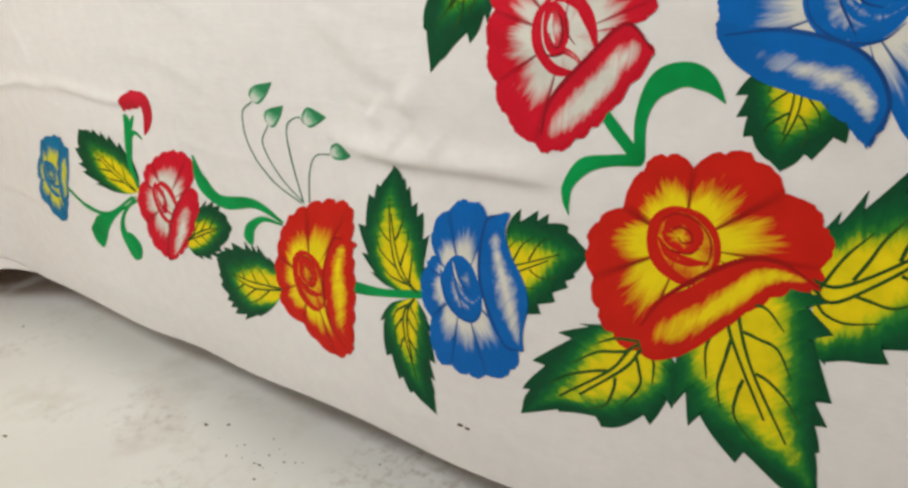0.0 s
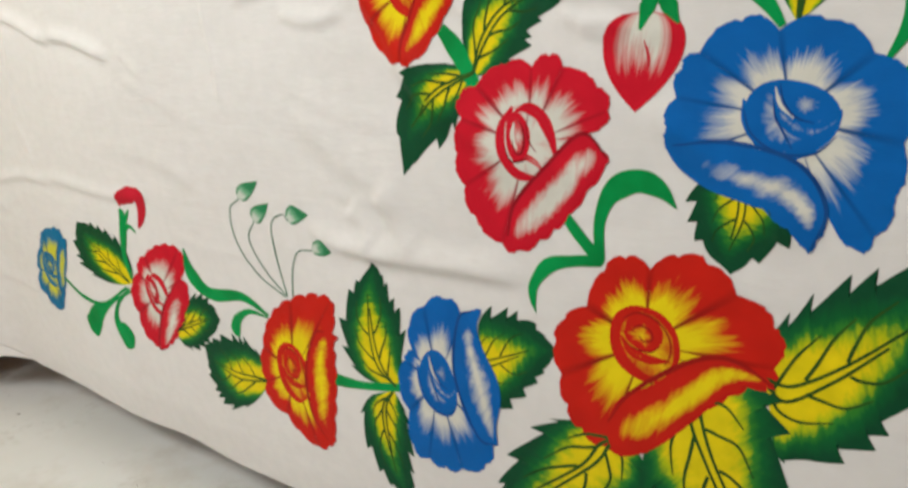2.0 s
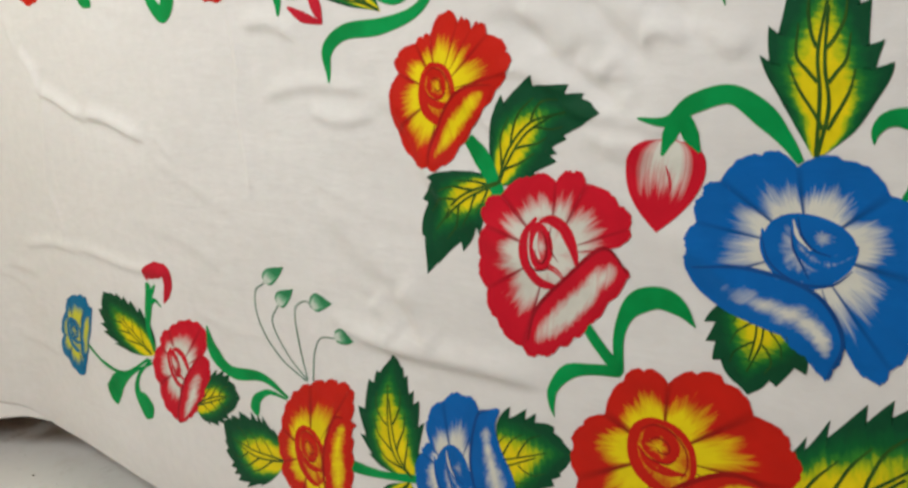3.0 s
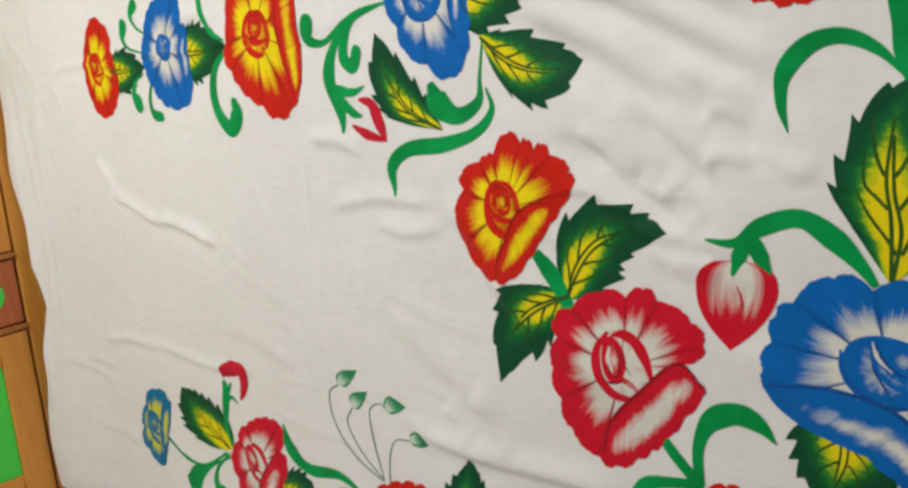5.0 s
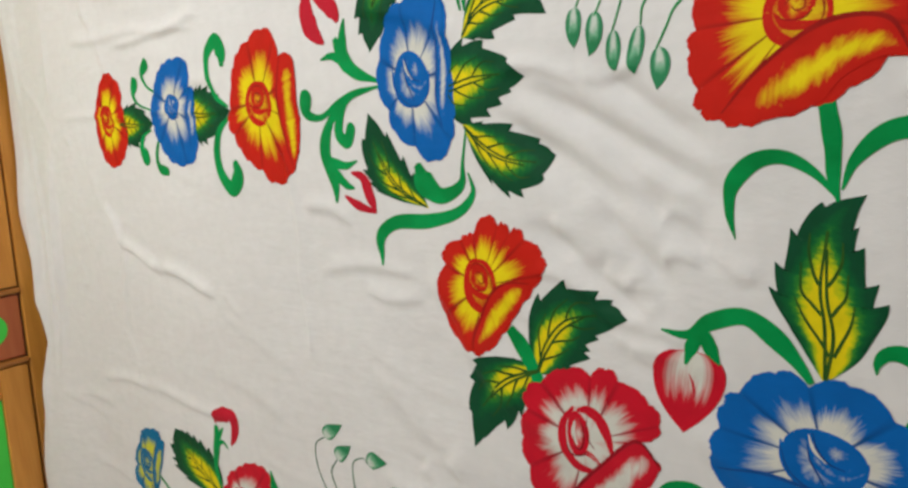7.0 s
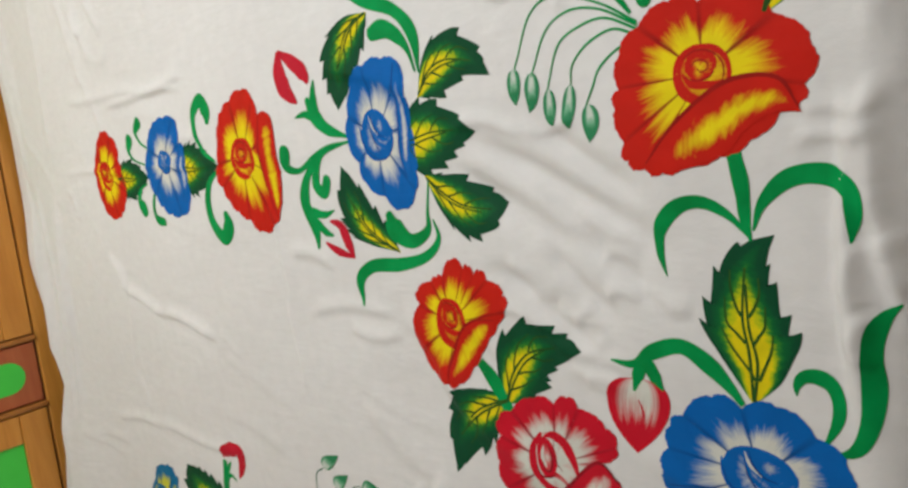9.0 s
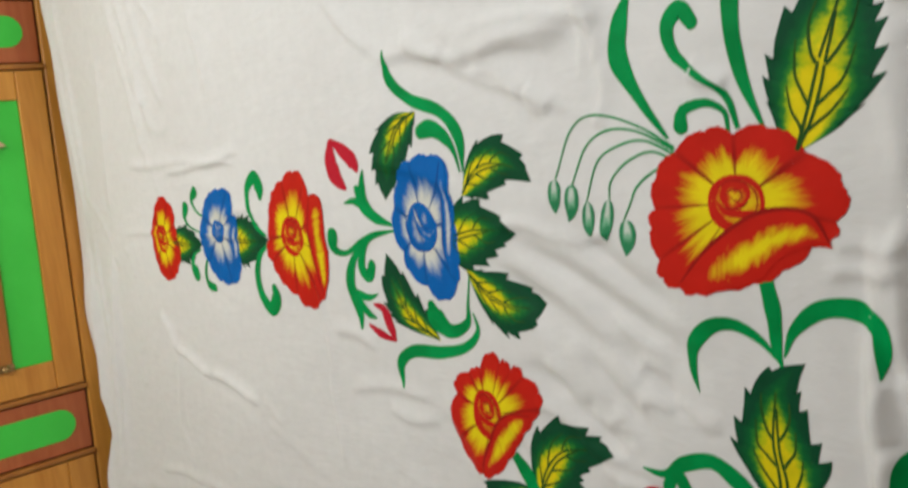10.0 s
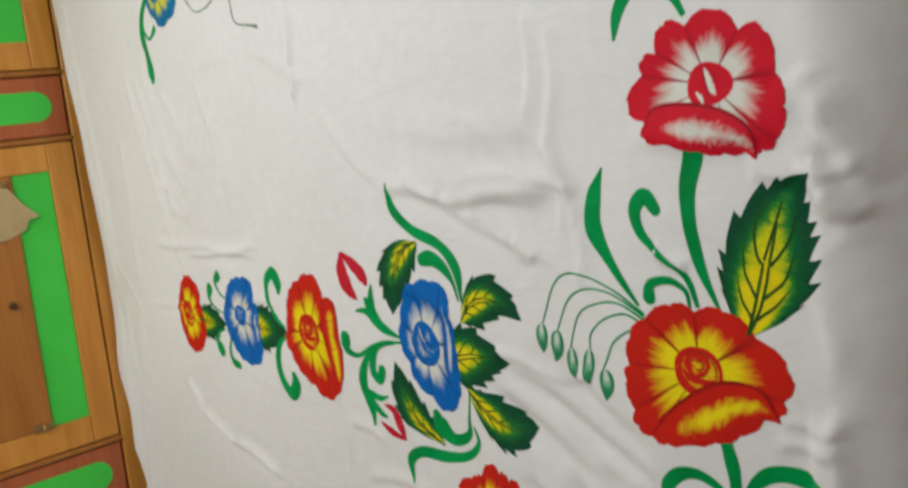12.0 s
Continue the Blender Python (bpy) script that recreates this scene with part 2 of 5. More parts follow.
# east high
FOLDS += [
    (1.663, 1.422, 1.877, 1.385, 0.012, 0.004), (1.71, 1.435, 2.09, 1.395, 0.02, 0.004), (1.73, 1.425, 1.823, 1.396, 0.014, 0.005), (1.75, 1.5, 2.05, 1.47, 0.024, 0.003),
    (1.767, 1.416, 2.015, 1.286, 0.008, 0.0028), (1.823, 1.396, 2.047, 1.38, 0.014, 0.005), (1.87, 1.369, 1.961, 1.322, 0.012, 0.004), (1.871, 1.421, 2.109, 1.39, 0.008, 0.0028),
    (1.877, 1.385, 2.027, 1.377, 0.012, 0.004), (1.961, 1.322, 1.997, 1.288, 0.012, 0.004), (2.025, 1.473, 2.072, 1.393, 0.009, 0.0022), (2.04, 1.46, 2.1, 1.3, 0.014, 0.0028),
    (2.058, 1.465, 2.059, 1.324, 0.008, 0.0028), (2.058, 1.613, 2.025, 1.473, 0.009, 0.0022), (2.06, 1.431, 2.086, 1.369, 0.009, 0.0028), (2.072, 1.393, 2.084, 1.332, 0.009, 0.0028),
]
# east high
FOLDS += [
    (2.084, 1.332, 2.077, 1.257, 0.009, 0.0022), (2.088, 1.592, 2.06, 1.431, 0.009, 0.0022), (2.2, 1.44, 2.38, 1.41, 0.02, 0.006), (2.204, 1.308, 2.238, 1.272, 0.008, 0.005),
]
# hanging edge
FOLDS += [
    (0.055, 1.25, 0.05, 0.35, 0.014, 0.008), (0.08, 1.16, 0.03, 0.62, 0.016, 0.006), (0.12, 2.1, 0.1, 1.2, 0.016, 0.007), (0.16, 1.2, 0.11, 0.55, 0.012, 0.008),
    (0.19, 2.12, 0.17, 1.3, 0.014, 0.006), (0.25, 1.12, 0.2, 0.76, 0.012, 0.008), (0.3, 1.15, 0.135, 0.53, 0.014, 0.01), (0.42, 1.7, 0.36, 1.25, 0.02, 0.0047),
]
# middle high
FOLDS += [
    (1.387, 1.08, 1.383, 0.905, 0.007, 0.0027), (1.418, 0.997, 1.537, 0.962, 0.011, 0.0037), (1.452, 1.663, 1.44, 1.608, 0.007, 0.0039), (1.462, 1.764, 1.452, 1.663, 0.007, 0.0039),
    (1.462, 1.83, 1.436, 1.58, 0.006, 0.0039), (1.541, 1.545, 1.663, 1.422, 0.012, 0.0031), (1.62, 1.28, 1.8, 1.2, 0.014, 0.004),
]
# middle low
FOLDS += [
    (1.383, 0.905, 1.366, 0.728, 0.007, 0.0027), (1.442, 0.886, 1.674, 0.892, 0.01, 0.0031), (1.548, 0.854, 1.676, 0.847, 0.01, 0.0031), (1.55, 0.72, 1.75, 0.6, 0.03, 0.005),
    (1.638, 0.595, 1.683, 0.544, 0.022, 0.0047), (1.695, 0.615, 1.765, 0.549, 0.022, 0.005),
]
# east low
FOLDS += [
    (1.581, 0.543, 1.93, 0.525, 0.016, 0.008), (1.7, 0.9, 1.82, 0.74, 0.022, 0.005), (1.75, 0.8, 1.95, 0.66, 0.025, 0.005), (1.977, 0.868, 2.057, 0.848, 0.009, 0.0028),
    (2.01, 0.84, 2.086, 0.81, 0.009, 0.0032), (2.023, 0.857, 2.102, 0.832, 0.008, 0.0025), (2.033, 0.825, 2.074, 0.793, 0.009, 0.0025), (2.1, 0.74, 2.26, 0.62, 0.024, 0.005),
]
# west high
FOLDS += [
    (0.414, 1.202, 0.867, 1.177, 0.008, 0.0023), (0.54, 1.375, 0.951, 1.335, 0.01, 0.0039), (0.55, 1.88, 0.655, 1.39, 0.02, 0.0047), (0.62, 1.8, 0.72, 1.46, 0.015, 0.0039),
    (0.622, 1.681, 0.677, 1.54, 0.01, 0.0039), (0.677, 1.54, 0.719, 1.499, 0.01, 0.0039), (0.68, 1.83, 0.81, 1.49, 0.014, 0.0062), (0.768, 1.339, 1.115, 1.318, 0.008, 0.0047),
    (0.804, 1.724, 0.858, 1.619, 0.01, 0.0039), (0.867, 1.177, 1.221, 1.165, 0.008, 0.0023), (0.951, 1.335, 1.144, 1.334, 0.01, 0.0039), (1, 1.75, 1.06, 1.45, 0.02, 0.0031),
]
# east turn
FOLDS += [
    (2.339, 1.37, 2.4, 1.382, 0.012, 0.004), (2.39, 1.38, 2.45, 1.32, 0.01, 0.004), (2.392, 1.47, 2.389, 1.389, 0.012, 0.004), (2.404, 1.385, 2.44, 1.362, 0.01, 0.004),
    (2.405, 1.315, 2.395, 1.169, 0.012, 0.003), (2.41, 1.351, 2.434, 1.317, 0.012, 0.004), (2.412, 1.412, 2.405, 1.315, 0.012, 0.004), (2.414, 1.475, 2.412, 1.412, 0.012, 0.003),
    (2.418, 1.379, 2.426, 1.297, 0.014, 0.003), (2.42, 1.45, 2.445, 1.35, 0.013, 0.005),
]
# east turn low
FOLDS += [
    (2.325, 1.078, 2.394, 1.093, 0.008, 0.003), (2.334, 1.104, 2.401, 1.115, 0.008, 0.003), (2.361, 0.987, 2.362, 0.92, 0.01, 0.004), (2.362, 0.92, 2.359, 0.864, 0.01, 0.004),
    (2.37, 1.13, 2.352, 0.8, 0.009, 0.007), (2.389, 0.991, 2.398, 0.933, 0.012, 0.003), (2.393, 1.11, 2.395, 0.9, 0.01, 0.005), (2.397, 1.134, 2.372, 1.004, 0.01, 0.005),
]
# west low
FOLDS += [
    (0.374, 0.547, 0.672, 0.559, 0.011, 0.0043), (0.581, 0.693, 0.613, 0.573, 0.01, 0.0027), (0.59, 0.993, 0.646, 0.895, 0.011, 0.0078), (0.646, 0.895, 0.581, 0.693, 0.01, 0.0027),
    (0.646, 0.895, 0.837, 0.853, 0.011, 0.0078), (0.672, 0.559, 1.075, 0.559, 0.011, 0.0043), (0.837, 0.853, 1.065, 0.819, 0.011, 0.0078),
]
# pulled part
FOLDS += [
    (1.869, 1.154, 1.989, 1.135, 0.008, 0.0032), (1.891, 0.903, 2.001, 0.883, 0.009, 0.0028), (1.926, 0.962, 2.003, 0.922, 0.012, 0.004), (1.956, 0.923, 2.073, 0.888, 0.01, 0.003),
    (1.989, 1.135, 2.073, 1.129, 0.008, 0.0032), (2.003, 0.922, 2.063, 0.854, 0.012, 0.004), (2.02, 0.9, 2.06, 0.906, 0.009, 0.0025), (2.076, 0.926, 2.124, 0.933, 0.009, 0.003),
    (2.076, 0.97, 2.124, 0.974, 0.009, 0.0025), (2.124, 0.933, 2.19, 0.917, 0.01, 0.003),
]
# broad soft waves where the weight pulls the middle of the sheet: the same numbers
WAVES = [
    (1.871, 1.09, 2.041, 0.98, 0.02, -0.0085), (1.92, 1.117, 2.154, 0.991, 0.021, -0.0115), (2.015, 1.132, 2.14, 1.05, 0.018, -0.0085), (2.05, 1.002, 2.152, 0.927, 0.018, -0.007),
    (1.907, 0.954, 2.058, 0.873, 0.022, -0.008), (1.893, 1.057, 1.973, 0.993, 0.018, -0.005), (2.058, 1.03, 2.127, 0.992, 0.014, 0.004), (1.999, 0.979, 2.09, 0.901, 0.016, -0.006),
    (2.019, 1.041, 2.146, 0.962, 0.018, -0.005),
]


def small_folds():
    """Faint creases all over the sheet: upright near its hanging edge, level in its middle, slanting where it is pulled."""
    rng = np.random.default_rng(11)
    made = []
    for _ in range(64):
        x, z = rng.uniform(0.15, 2.4), rng.uniform(0.25, 2.0)
        turn = radians(-82 if x < 0.75 and z > 0.6 else -8 if x < 1.75 else -42) + rng.normal(0, 0.22)
        half = rng.uniform(0.04, 0.14)
        made.append((x - half * math.cos(turn), z - half * math.sin(turn), x + half * math.cos(turn), z + half * math.sin(turn), rng.uniform(0.009, 0.02), rng.uniform(0.0008, 0.0022)))
    return made


FOLDS += small_folds()


def smooth(v):
    v = np.clip(v, 0, 1)
    return v * v * (3 - 2 * v)


def left_edge(z):
    return np.interp(z, [0.0, 0.2, 0.42, 0.5, 0.57, 0.66, 0.8, 0.95, 1.1, 1.25, 1.5, 1.75, 2.0, 2.3], [0.0, 0.012, 0.04, 0.06, 0.075, 0.055, 0.0, -0.01, -0.01, 0.0, 0.045, 0.06, 0.05, 0.08]) + 0.003 * np.sin(z * 19.0)


def depth(x, z):
    """How far the sheet lies behind its flat plane at x, z."""
    x, z = np.asarray(x, float), np.asarray(z, float)
    y = 0.004 * np.sin(3.1 * x + 1.3 * z) * np.sin(2.3 * z + 0.7) + 0.003 * np.sin(7.0 * x - 5.0 * z + 1.0)
    y = y + 0.0016 * np.sin(17.0 * x + 6.0 * np.sin(3.0 * z)) * np.sin(11.0 * z + 4.0 * x)
    for x0, z0, x1, z1, wide, high in FOLDS:
        wide = max(wide, 0.0085)
        dx, dz = x1 - x0, z1 - z0
        size = math.hypot(dx, dz)
        s = ((x - x0) * dx + (z - z0) * dz) / size**2
        d = ((x - x0) * dz - (z - z0) * dx) / size + 0.006 * np.sin(s * 5.0 + x0 * 30)
        ridge = np.exp(-((d / (wide * np.where(d > 0, 0.85, 1.6))) ** 2)) - 0.25 * np.exp(-((d / (3.2 * wide)) ** 2))
        y = y - 1.5 * high * ridge * smooth(s * 4 + 0.3) * smooth((1 - s) * 4 + 0.3)
    for x0, z0, x1, z1, wide, high in WAVES:
        dx, dz = x1 - x0, z1 - z0
        size = math.hypot(dx, dz)
        s = ((x - x0) * dx + (z - z0) * dz) / size**2
        d = ((x - x0) * dz - (z - z0) * dx) / size + 0.004 * np.sin(s * 3.0 + x0 * 20)
        y = y - 1.25 * high * np.exp(-((d / (0.85 * wide * (0.8 + 0.4 * s))) ** 2)) * smooth(s * 2.2 + 0.45) * smooth((1 - s) * 2.2 + 0.45)
    turn = np.interp(z, [0.7, 0.9, 1.2, 1.45], [2.345, 2.36, 2.395, 2.41])
    y = y + 0.235 * smooth((x - turn) / 0.27)
    y = y - 0.085 * smooth((0.34 - x) / 0.34) * smooth((0.95 - z) / 0.85)
    y = y + 0.012 * smooth((0.2 - x) / 0.2) * smooth((z - 0.7) / 0.5)
    y = y + 0.22 * smooth((z - 2.2) / 0.11) * (1 - smooth((x - turn) / 0.27))
    y = y + 0.010 * smooth((0.12 - z) / 0.12)
    # its free edge bellies out over the cupboard's post
    y = y - 0.022 * np.exp(-(((z - 0.98) / 0.17) ** 2)) * smooth((0.1 - x) / 0.1)
    return y


X_RIGHT, Z_HEM, Z_TOP = 2.66, 0.035, 2.31


def hem(x):
    return Z_HEM + 0.008 * np.sin(5.0 * x + 0.5) + 0.004 * np.sin(14.0 * x) + 0.038 * smooth((0.34 - x) / 0.16)


def on_sheet(x, z, layer):
    """Points on the sheet, a hair proud of it: layer by layer, as the paint was laid."""
    return np.stack([x, depth(x, z) - 0.0007 - 0.00013 * layer, z], -1)


def build_sheet():
    cols, rows = 680, 560
    u, v = np.meshgrid(np.linspace(0, 1, cols), np.linspace(0, 1, rows))
    z = Z_HEM + v * (Z_TOP - Z_HEM)
    x = left_edge(z) + u * (X_RIGHT - left_edge(z))
    z = hem(x) + v * (Z_TOP - hem(x))
    verts = np.stack([x, depth(x, z), z], -1).reshape(-1, 3)
    ob = mesh_object("bedsheet", verts, grid_faces(rows, cols), CLOTH)
    thick = ob.modifiers.new("thickness", "SOLIDIFY")
    thick.thickness, thick.offset = 0.0016, -1.0
    return tagged(ob, "white cotton bedsheet hand-painted with bright flowers, hanging creased", "bedsheet")


bedsheet = build_sheet()


# ---- painted pieces ----
def curve(points, n):
    """A smooth line through points (Catmull-Rom), n samples."""
    p = np.asarray(points, float)
    p = np.vstack([2 * p[0] - p[1], p, 2 * p[-1] - p[-2]])
    t = np.linspace(0, len(p) - 3 - 1e-6, n)
    i = t.astype(int)
    f = (t - i)[:, None]
    a, b, c, d = p[i], p[i + 1], p[i + 2], p[i + 3]
    return 0.5 * (2 * b + (c - a) * f + (2 * a - 5 * b + 4 * c - d) * f**2 + (3 * b - a - 3 * c + d) * f**3)


def ribbon(points, n, layer):
    """Vertices, faces and uvs of a brush stroke through (x, z, width)."""
    c = curve(points, n)
    tangent = np.gradient(c[:, :2], axis=0)
    tangent /= np.linalg.norm(tangent, axis=1)[:, None] + 1e-9
    side = np.stack([-tangent[:, 1], tangent[:, 0]], -1)
    wide = np.maximum(c[:, 2], 0.0008)
    k = np.linspace(-1, 1, 5)
    # round ends
    wob = 1 + 0.05 * np.sin(np.linspace(0, 19, n) + c[0, 0] * 40)
    at = c[:, None, :2] + side[:, None] * (k[None, :, None] * (wide * wob)[:, None, None] / 2)
    verts = on_sheet(at[..., 0].ravel(), at[..., 1].ravel(), layer)
    uv = np.stack(np.broadcast_arrays(np.linspace(0, 1, n)[:, None], np.abs(k)[None]), -1).reshape(-1, 2)
    return verts, grid_faces(n, 5), uv


def stem(label, material, points, name="stem"):
    points = list(points)
    if points[-1][2] > 0.012:
        # a wide brush end closes in a round cap
        a, b = np.array(points[-2][:2]), np.array(points[-1][:2])
        way = (b - a) / np.linalg.norm(b - a)
        w = points[-1][2]
        points += [(*(b + way * w * 0.32), w * 0.72), (*(b + way * w * 0.46), 0.002)]
    length = sum(math.dist(p[:2], q[:2]) for p, q in zip(points, points[1:]))
    v, f, uv = ribbon(points, max(14, int(length / 0.005)), 0 if material == LINE else 1)
    return tagged(mesh_object(name, v, f, material, bedsheet, uv), label)


def leaf(label, material, base, tip, one, two, teeth, full, name="leaf", gold=0.76, layer=0.0):
    """A painted leaf or bud from base to tip, with its widest points, or its edge lines, one and two, and toothed edges; gold is how far its yellow heart reaches."""
    base, tip, one, two = (np.array(p) for p in (base, tip, one, two))
    size = np.linalg.norm(tip - base)
    n, m = (110 if teeth else 40), 25
    t = np.linspace(0, 1, n)
    if one.ndim == 2:
        # both edges are given as lines from base to tip
        edges = {1: curve([base, *one, tip], n), -1: curve([base, *two, tip], n)}
        spine = (edges[1] + edges[-1]) / 2
    else:
        mid = (one + two) / 2
        sharp = 1.15 if teeth or material == CRIMSON else 1.35
        peak = full / (full + sharp)
        shape = t**full * (1 - t) ** sharp
        shape = shape / (peak**full * (1 - peak) ** sharp)
        ctrl = (mid - (1 - peak) ** 2 * base - peak**2 * tip) / (2 * peak * (1 - peak))
        spine = (1 - t)[:, None] ** 2 * base + 2 * (t * (1 - t))[:, None] * ctrl + t[:, None] ** 2 * tip
        edges = {1: spine + shape[:, None] * (one - mid), -1: spine + shape[:, None] * (two - mid)}
    k = np.linspace(-1, 1, m)
    at = np.empty((n, m, 2))
    rng = np.random.default_rng(int(abs(base[0] * 1000 + base[1] * 7777)))
    teeth = max(4, round(teeth * 0.66)) if teeth else 0
    cuts = {s: np.cumsum(rng.uniform(0.5, 1.5, teeth + 4)) / (teeth + 1) for s in (-1, 1)}
    for j, s in enumerate(k):
        half = edges[1 if s > 0 else -1] - spine
        w, lean = np.ones(n), np.zeros(n)
        if teeth:
            starts = np.concatenate([[0.0], cuts[1 if s > 0 else -1]])
            which = np.searchsorted(starts, t, side="right") - 1
            span = starts[np.minimum(which + 1, len(starts) - 1)] - starts[which]
            phase = np.clip((t - starts[which]) / np.maximum(span, 1e-3), 0, 1)
            on = smooth((t - 0.12) / 0.14) * smooth((0.97 - t) / 0.25) * abs(s) ** 5
            w = w * (1 + on * (0.23 * phase**1.3 - 0.12))
            lean = on * phase**1.5 * 0.05
        at[:, j] = spine + np.abs(s) * w[:, None] * half + lean[:, None] * (tip - base)
    verts = on_sheet(at[..., 0].ravel(), at[..., 1].ravel(), layer)
    if material in (CRIMSON,):
        uv = np.stack(np.broadcast_arrays((k * 0.5 + 0.5)[None] * 0.9 + 0.05, np.clip(np.maximum(0.95 * t[:, None] + 0.14, np.abs(k)[None] ** 1.15 * 0.95), 0, 1)), -1)
    else:
        reach = 1 / gold if teeth else 1.0
        uv = np.stack(np.broadcast_arrays(reach * t[:, None], reach**0.6 * np.abs(k)[None]), -1)
    ob = tagged(mesh_object(name, verts, grid_faces(n, m), material, bedsheet, uv.reshape(-1, 2)), label)
    if teeth:
        # two-line midrib and side veins in one thin brush line each
        all_v, all_f, all_uv = [], [], []

        def stroke(points):
            v, f, w = ribbon(points, 16, 3)
            start = sum(len(a) for a in all_v)
            all_v.append(v), all_uv.append(w), all_f.extend(tuple(i + start for i in face) for face in f)

        def place(s, side):
            i = min(int(s * (n - 1)), n - 1)
            return spine[i] + abs(side) * (edges[1 if side > 0 else -1][i] - spine[i])

        thin = min(0.0042, 0.0135 * size + 0.0007)
        stroke([(*place(s, 0.10 * (1 - 0.9 * s)), thin * (1.2 - s * 0.6)) for s in (0.02, 0.25, 0.45, 0.74)])
        stroke([(*place(s, -0.10 * (1 - 0.9 * s)), thin * (1.2 - s * 0.6)) for s in (0.02, 0.22, 0.4, 0.64)])
        for s in (0.14, 0.30, 0.46):
            for side in (1, -1):
                a, b = place(s, 0.09 * side), place(s + 0.05, 0.24 * side)
                c, d = place(s + 0.13, 0.44 * side), place(s + 0.24, 0.56 * side)
                stroke([(*a, thin * 1.1), (*b, thin), (*c, thin * 0.85), (*d, thin * 0.4)])
        mesh_object("vein", np.vstack(all_v), all_f, VEIN, ob, np.vstack(all_uv))
    return ob


def flower(label, paint, heart, rim, lip=None, closed=False):
    """A painted rose: petals from the heart to a rim of notches and tips, a swirled or closed heart and, where it has one, a folded lip."""
    hx, hz, rx, rz = heart
    rose = tagged(new("flower"), label)
    rose.parent = bedsheet
    pts = [np.array(p) for p in rim]
    count = len(pts) // 2
    centre = np.array((hx, hz))
    steps = 31
    for i in range(count):
        a, tip, b = pts[2 * i], pts[2 * i + 1], pts[(2 * i + 2) % len(pts)]
        s = np.linspace(0, 1, steps)
        ctrl = 2 * tip - 0.5 * (a + b)
        edge = (1 - s)[:, None] ** 2 * a + 2 * (s * (1 - s))[:, None] * ctrl + s[:, None] ** 2 * b
        # a fuller, scalloped outline
        chord = (1 - s)[:, None] * a + s[:, None] * b
        edge = chord + (edge - chord) * 0.94
        out = edge - centre
        bumps = max(2, int(np.linalg.norm(b - a) / 0.03))
        edge = centre + out * (1 + 0.042 * (np.abs(np.sin(np.pi * s * bumps)) - 0.55))[:, None]
        ragged = 0.5 * np.sin(s * 61.0 + i * 2.1) + 0.5 * np.sin(s * 37.0 + hx * 50 + i)
        edge = edge + out * (0.012 * ragged * np.sin(np.pi * s) ** 0.5)[:, None]
        way = out / np.linalg.norm(out, axis=1)[:, None]
        reach = 1 / np.sqrt((way[:, 0] / rx) ** 2 + (way[:, 1] / rz) ** 2)
        start = centre + way * (reach * 0.85)[:, None]
        rings = max(10, int(np.linalg.norm(out, axis=1).max() / 0.006))
        r = np.linspace(0, 1, rings)
        at = start[None] * (1 - r)[:, None, None] + edge[None] * r[:, None, None]
        verts = on_sheet(at[..., 0].ravel(), at[..., 1].ravel(), 2 + 0.25 * (i % 2))
        uv = np.stack(np.broadcast_arrays(s[None], r[:, None]), -1).reshape(-1, 2)
        mesh_object("petal", verts, grid_faces(rings, steps), paint, rose, uv)

    # the swirled heart: a disc, an inner curl and brush lines round them
    def disc(cx, cz, ax, az, layer, lo, hi, name):
        q = np.linspace(0, 2 * np.pi, 33)[:-1]
        r = np.linspace(0.02, 1, 9)
        wob = 1 + 0.05 * np.sin(3 * q + hx * 20)
        x = cx + ax * r[:, None] * (np.cos(q) * wob)[None]
        z = cz + az * r[:, None] * (np.sin(q) * wob)[None]
        uv = np.stack(np.broadcast_arrays(0.38 + 0.24 * np.abs(q / np.pi - 1)[None], lo + (hi - lo) * r[:, None]), -1).reshape(-1, 2)
        mesh_object(name, on_sheet(x.ravel(), z.ravel(), layer), grid_faces(9, 32, True), paint, rose, uv)

    def stroke(points, lo, hi, layer=4.8):
        """A curl of paint, from the colour at lo in its middle to that at hi on its edges."""
        v, f, uv = ribbon([(hx + p * rx, hz + q * rz, w * (rx + rz) / 2) for p, q, w in points], 24, layer)
        uv = np.stack([0.1 + 0.8 * uv[:, 0], lo + (hi - lo) * np.maximum(uv[:, 1], np.abs(2 * uv[:, 0] - 1) ** 3)], -1)
        mesh_object("inner_petal", v, f, paint, rose, uv)

    thin = min(0.0036, 0.05 * (rx + rz) / 2 + 0.0006)

    def line(points, name="brush_line"):
        v, f, uv = ribbon([(hx + p * rx, hz + q * rz, thin * w) for p, q, w in points], 26, 5.4)
        mesh_object(name, v, f, DEEP[paint], rose, uv)

    if paint is BLUE:
        # a round bud beside a light hollow, with a broad crescent petal folded under them
        disc(hx, hz, rx, rz, 3, 0.16, 0.84, "heart")
        stroke([(-0.98, 0.5, 0.05), (-0.9, -0.1, 0.26), (-0.55, -0.6, 0.3), (0.0, -0.86, 0.2), (0.4, -0.9, 0.05)], 0.62, 0.8, 3.4)
        disc(hx + 0.3 * rx, hz + 0.36 * rz, 0.5 * rx, 0.52 * rz, 4.2, 0.34, 0.84, "inner_petal")
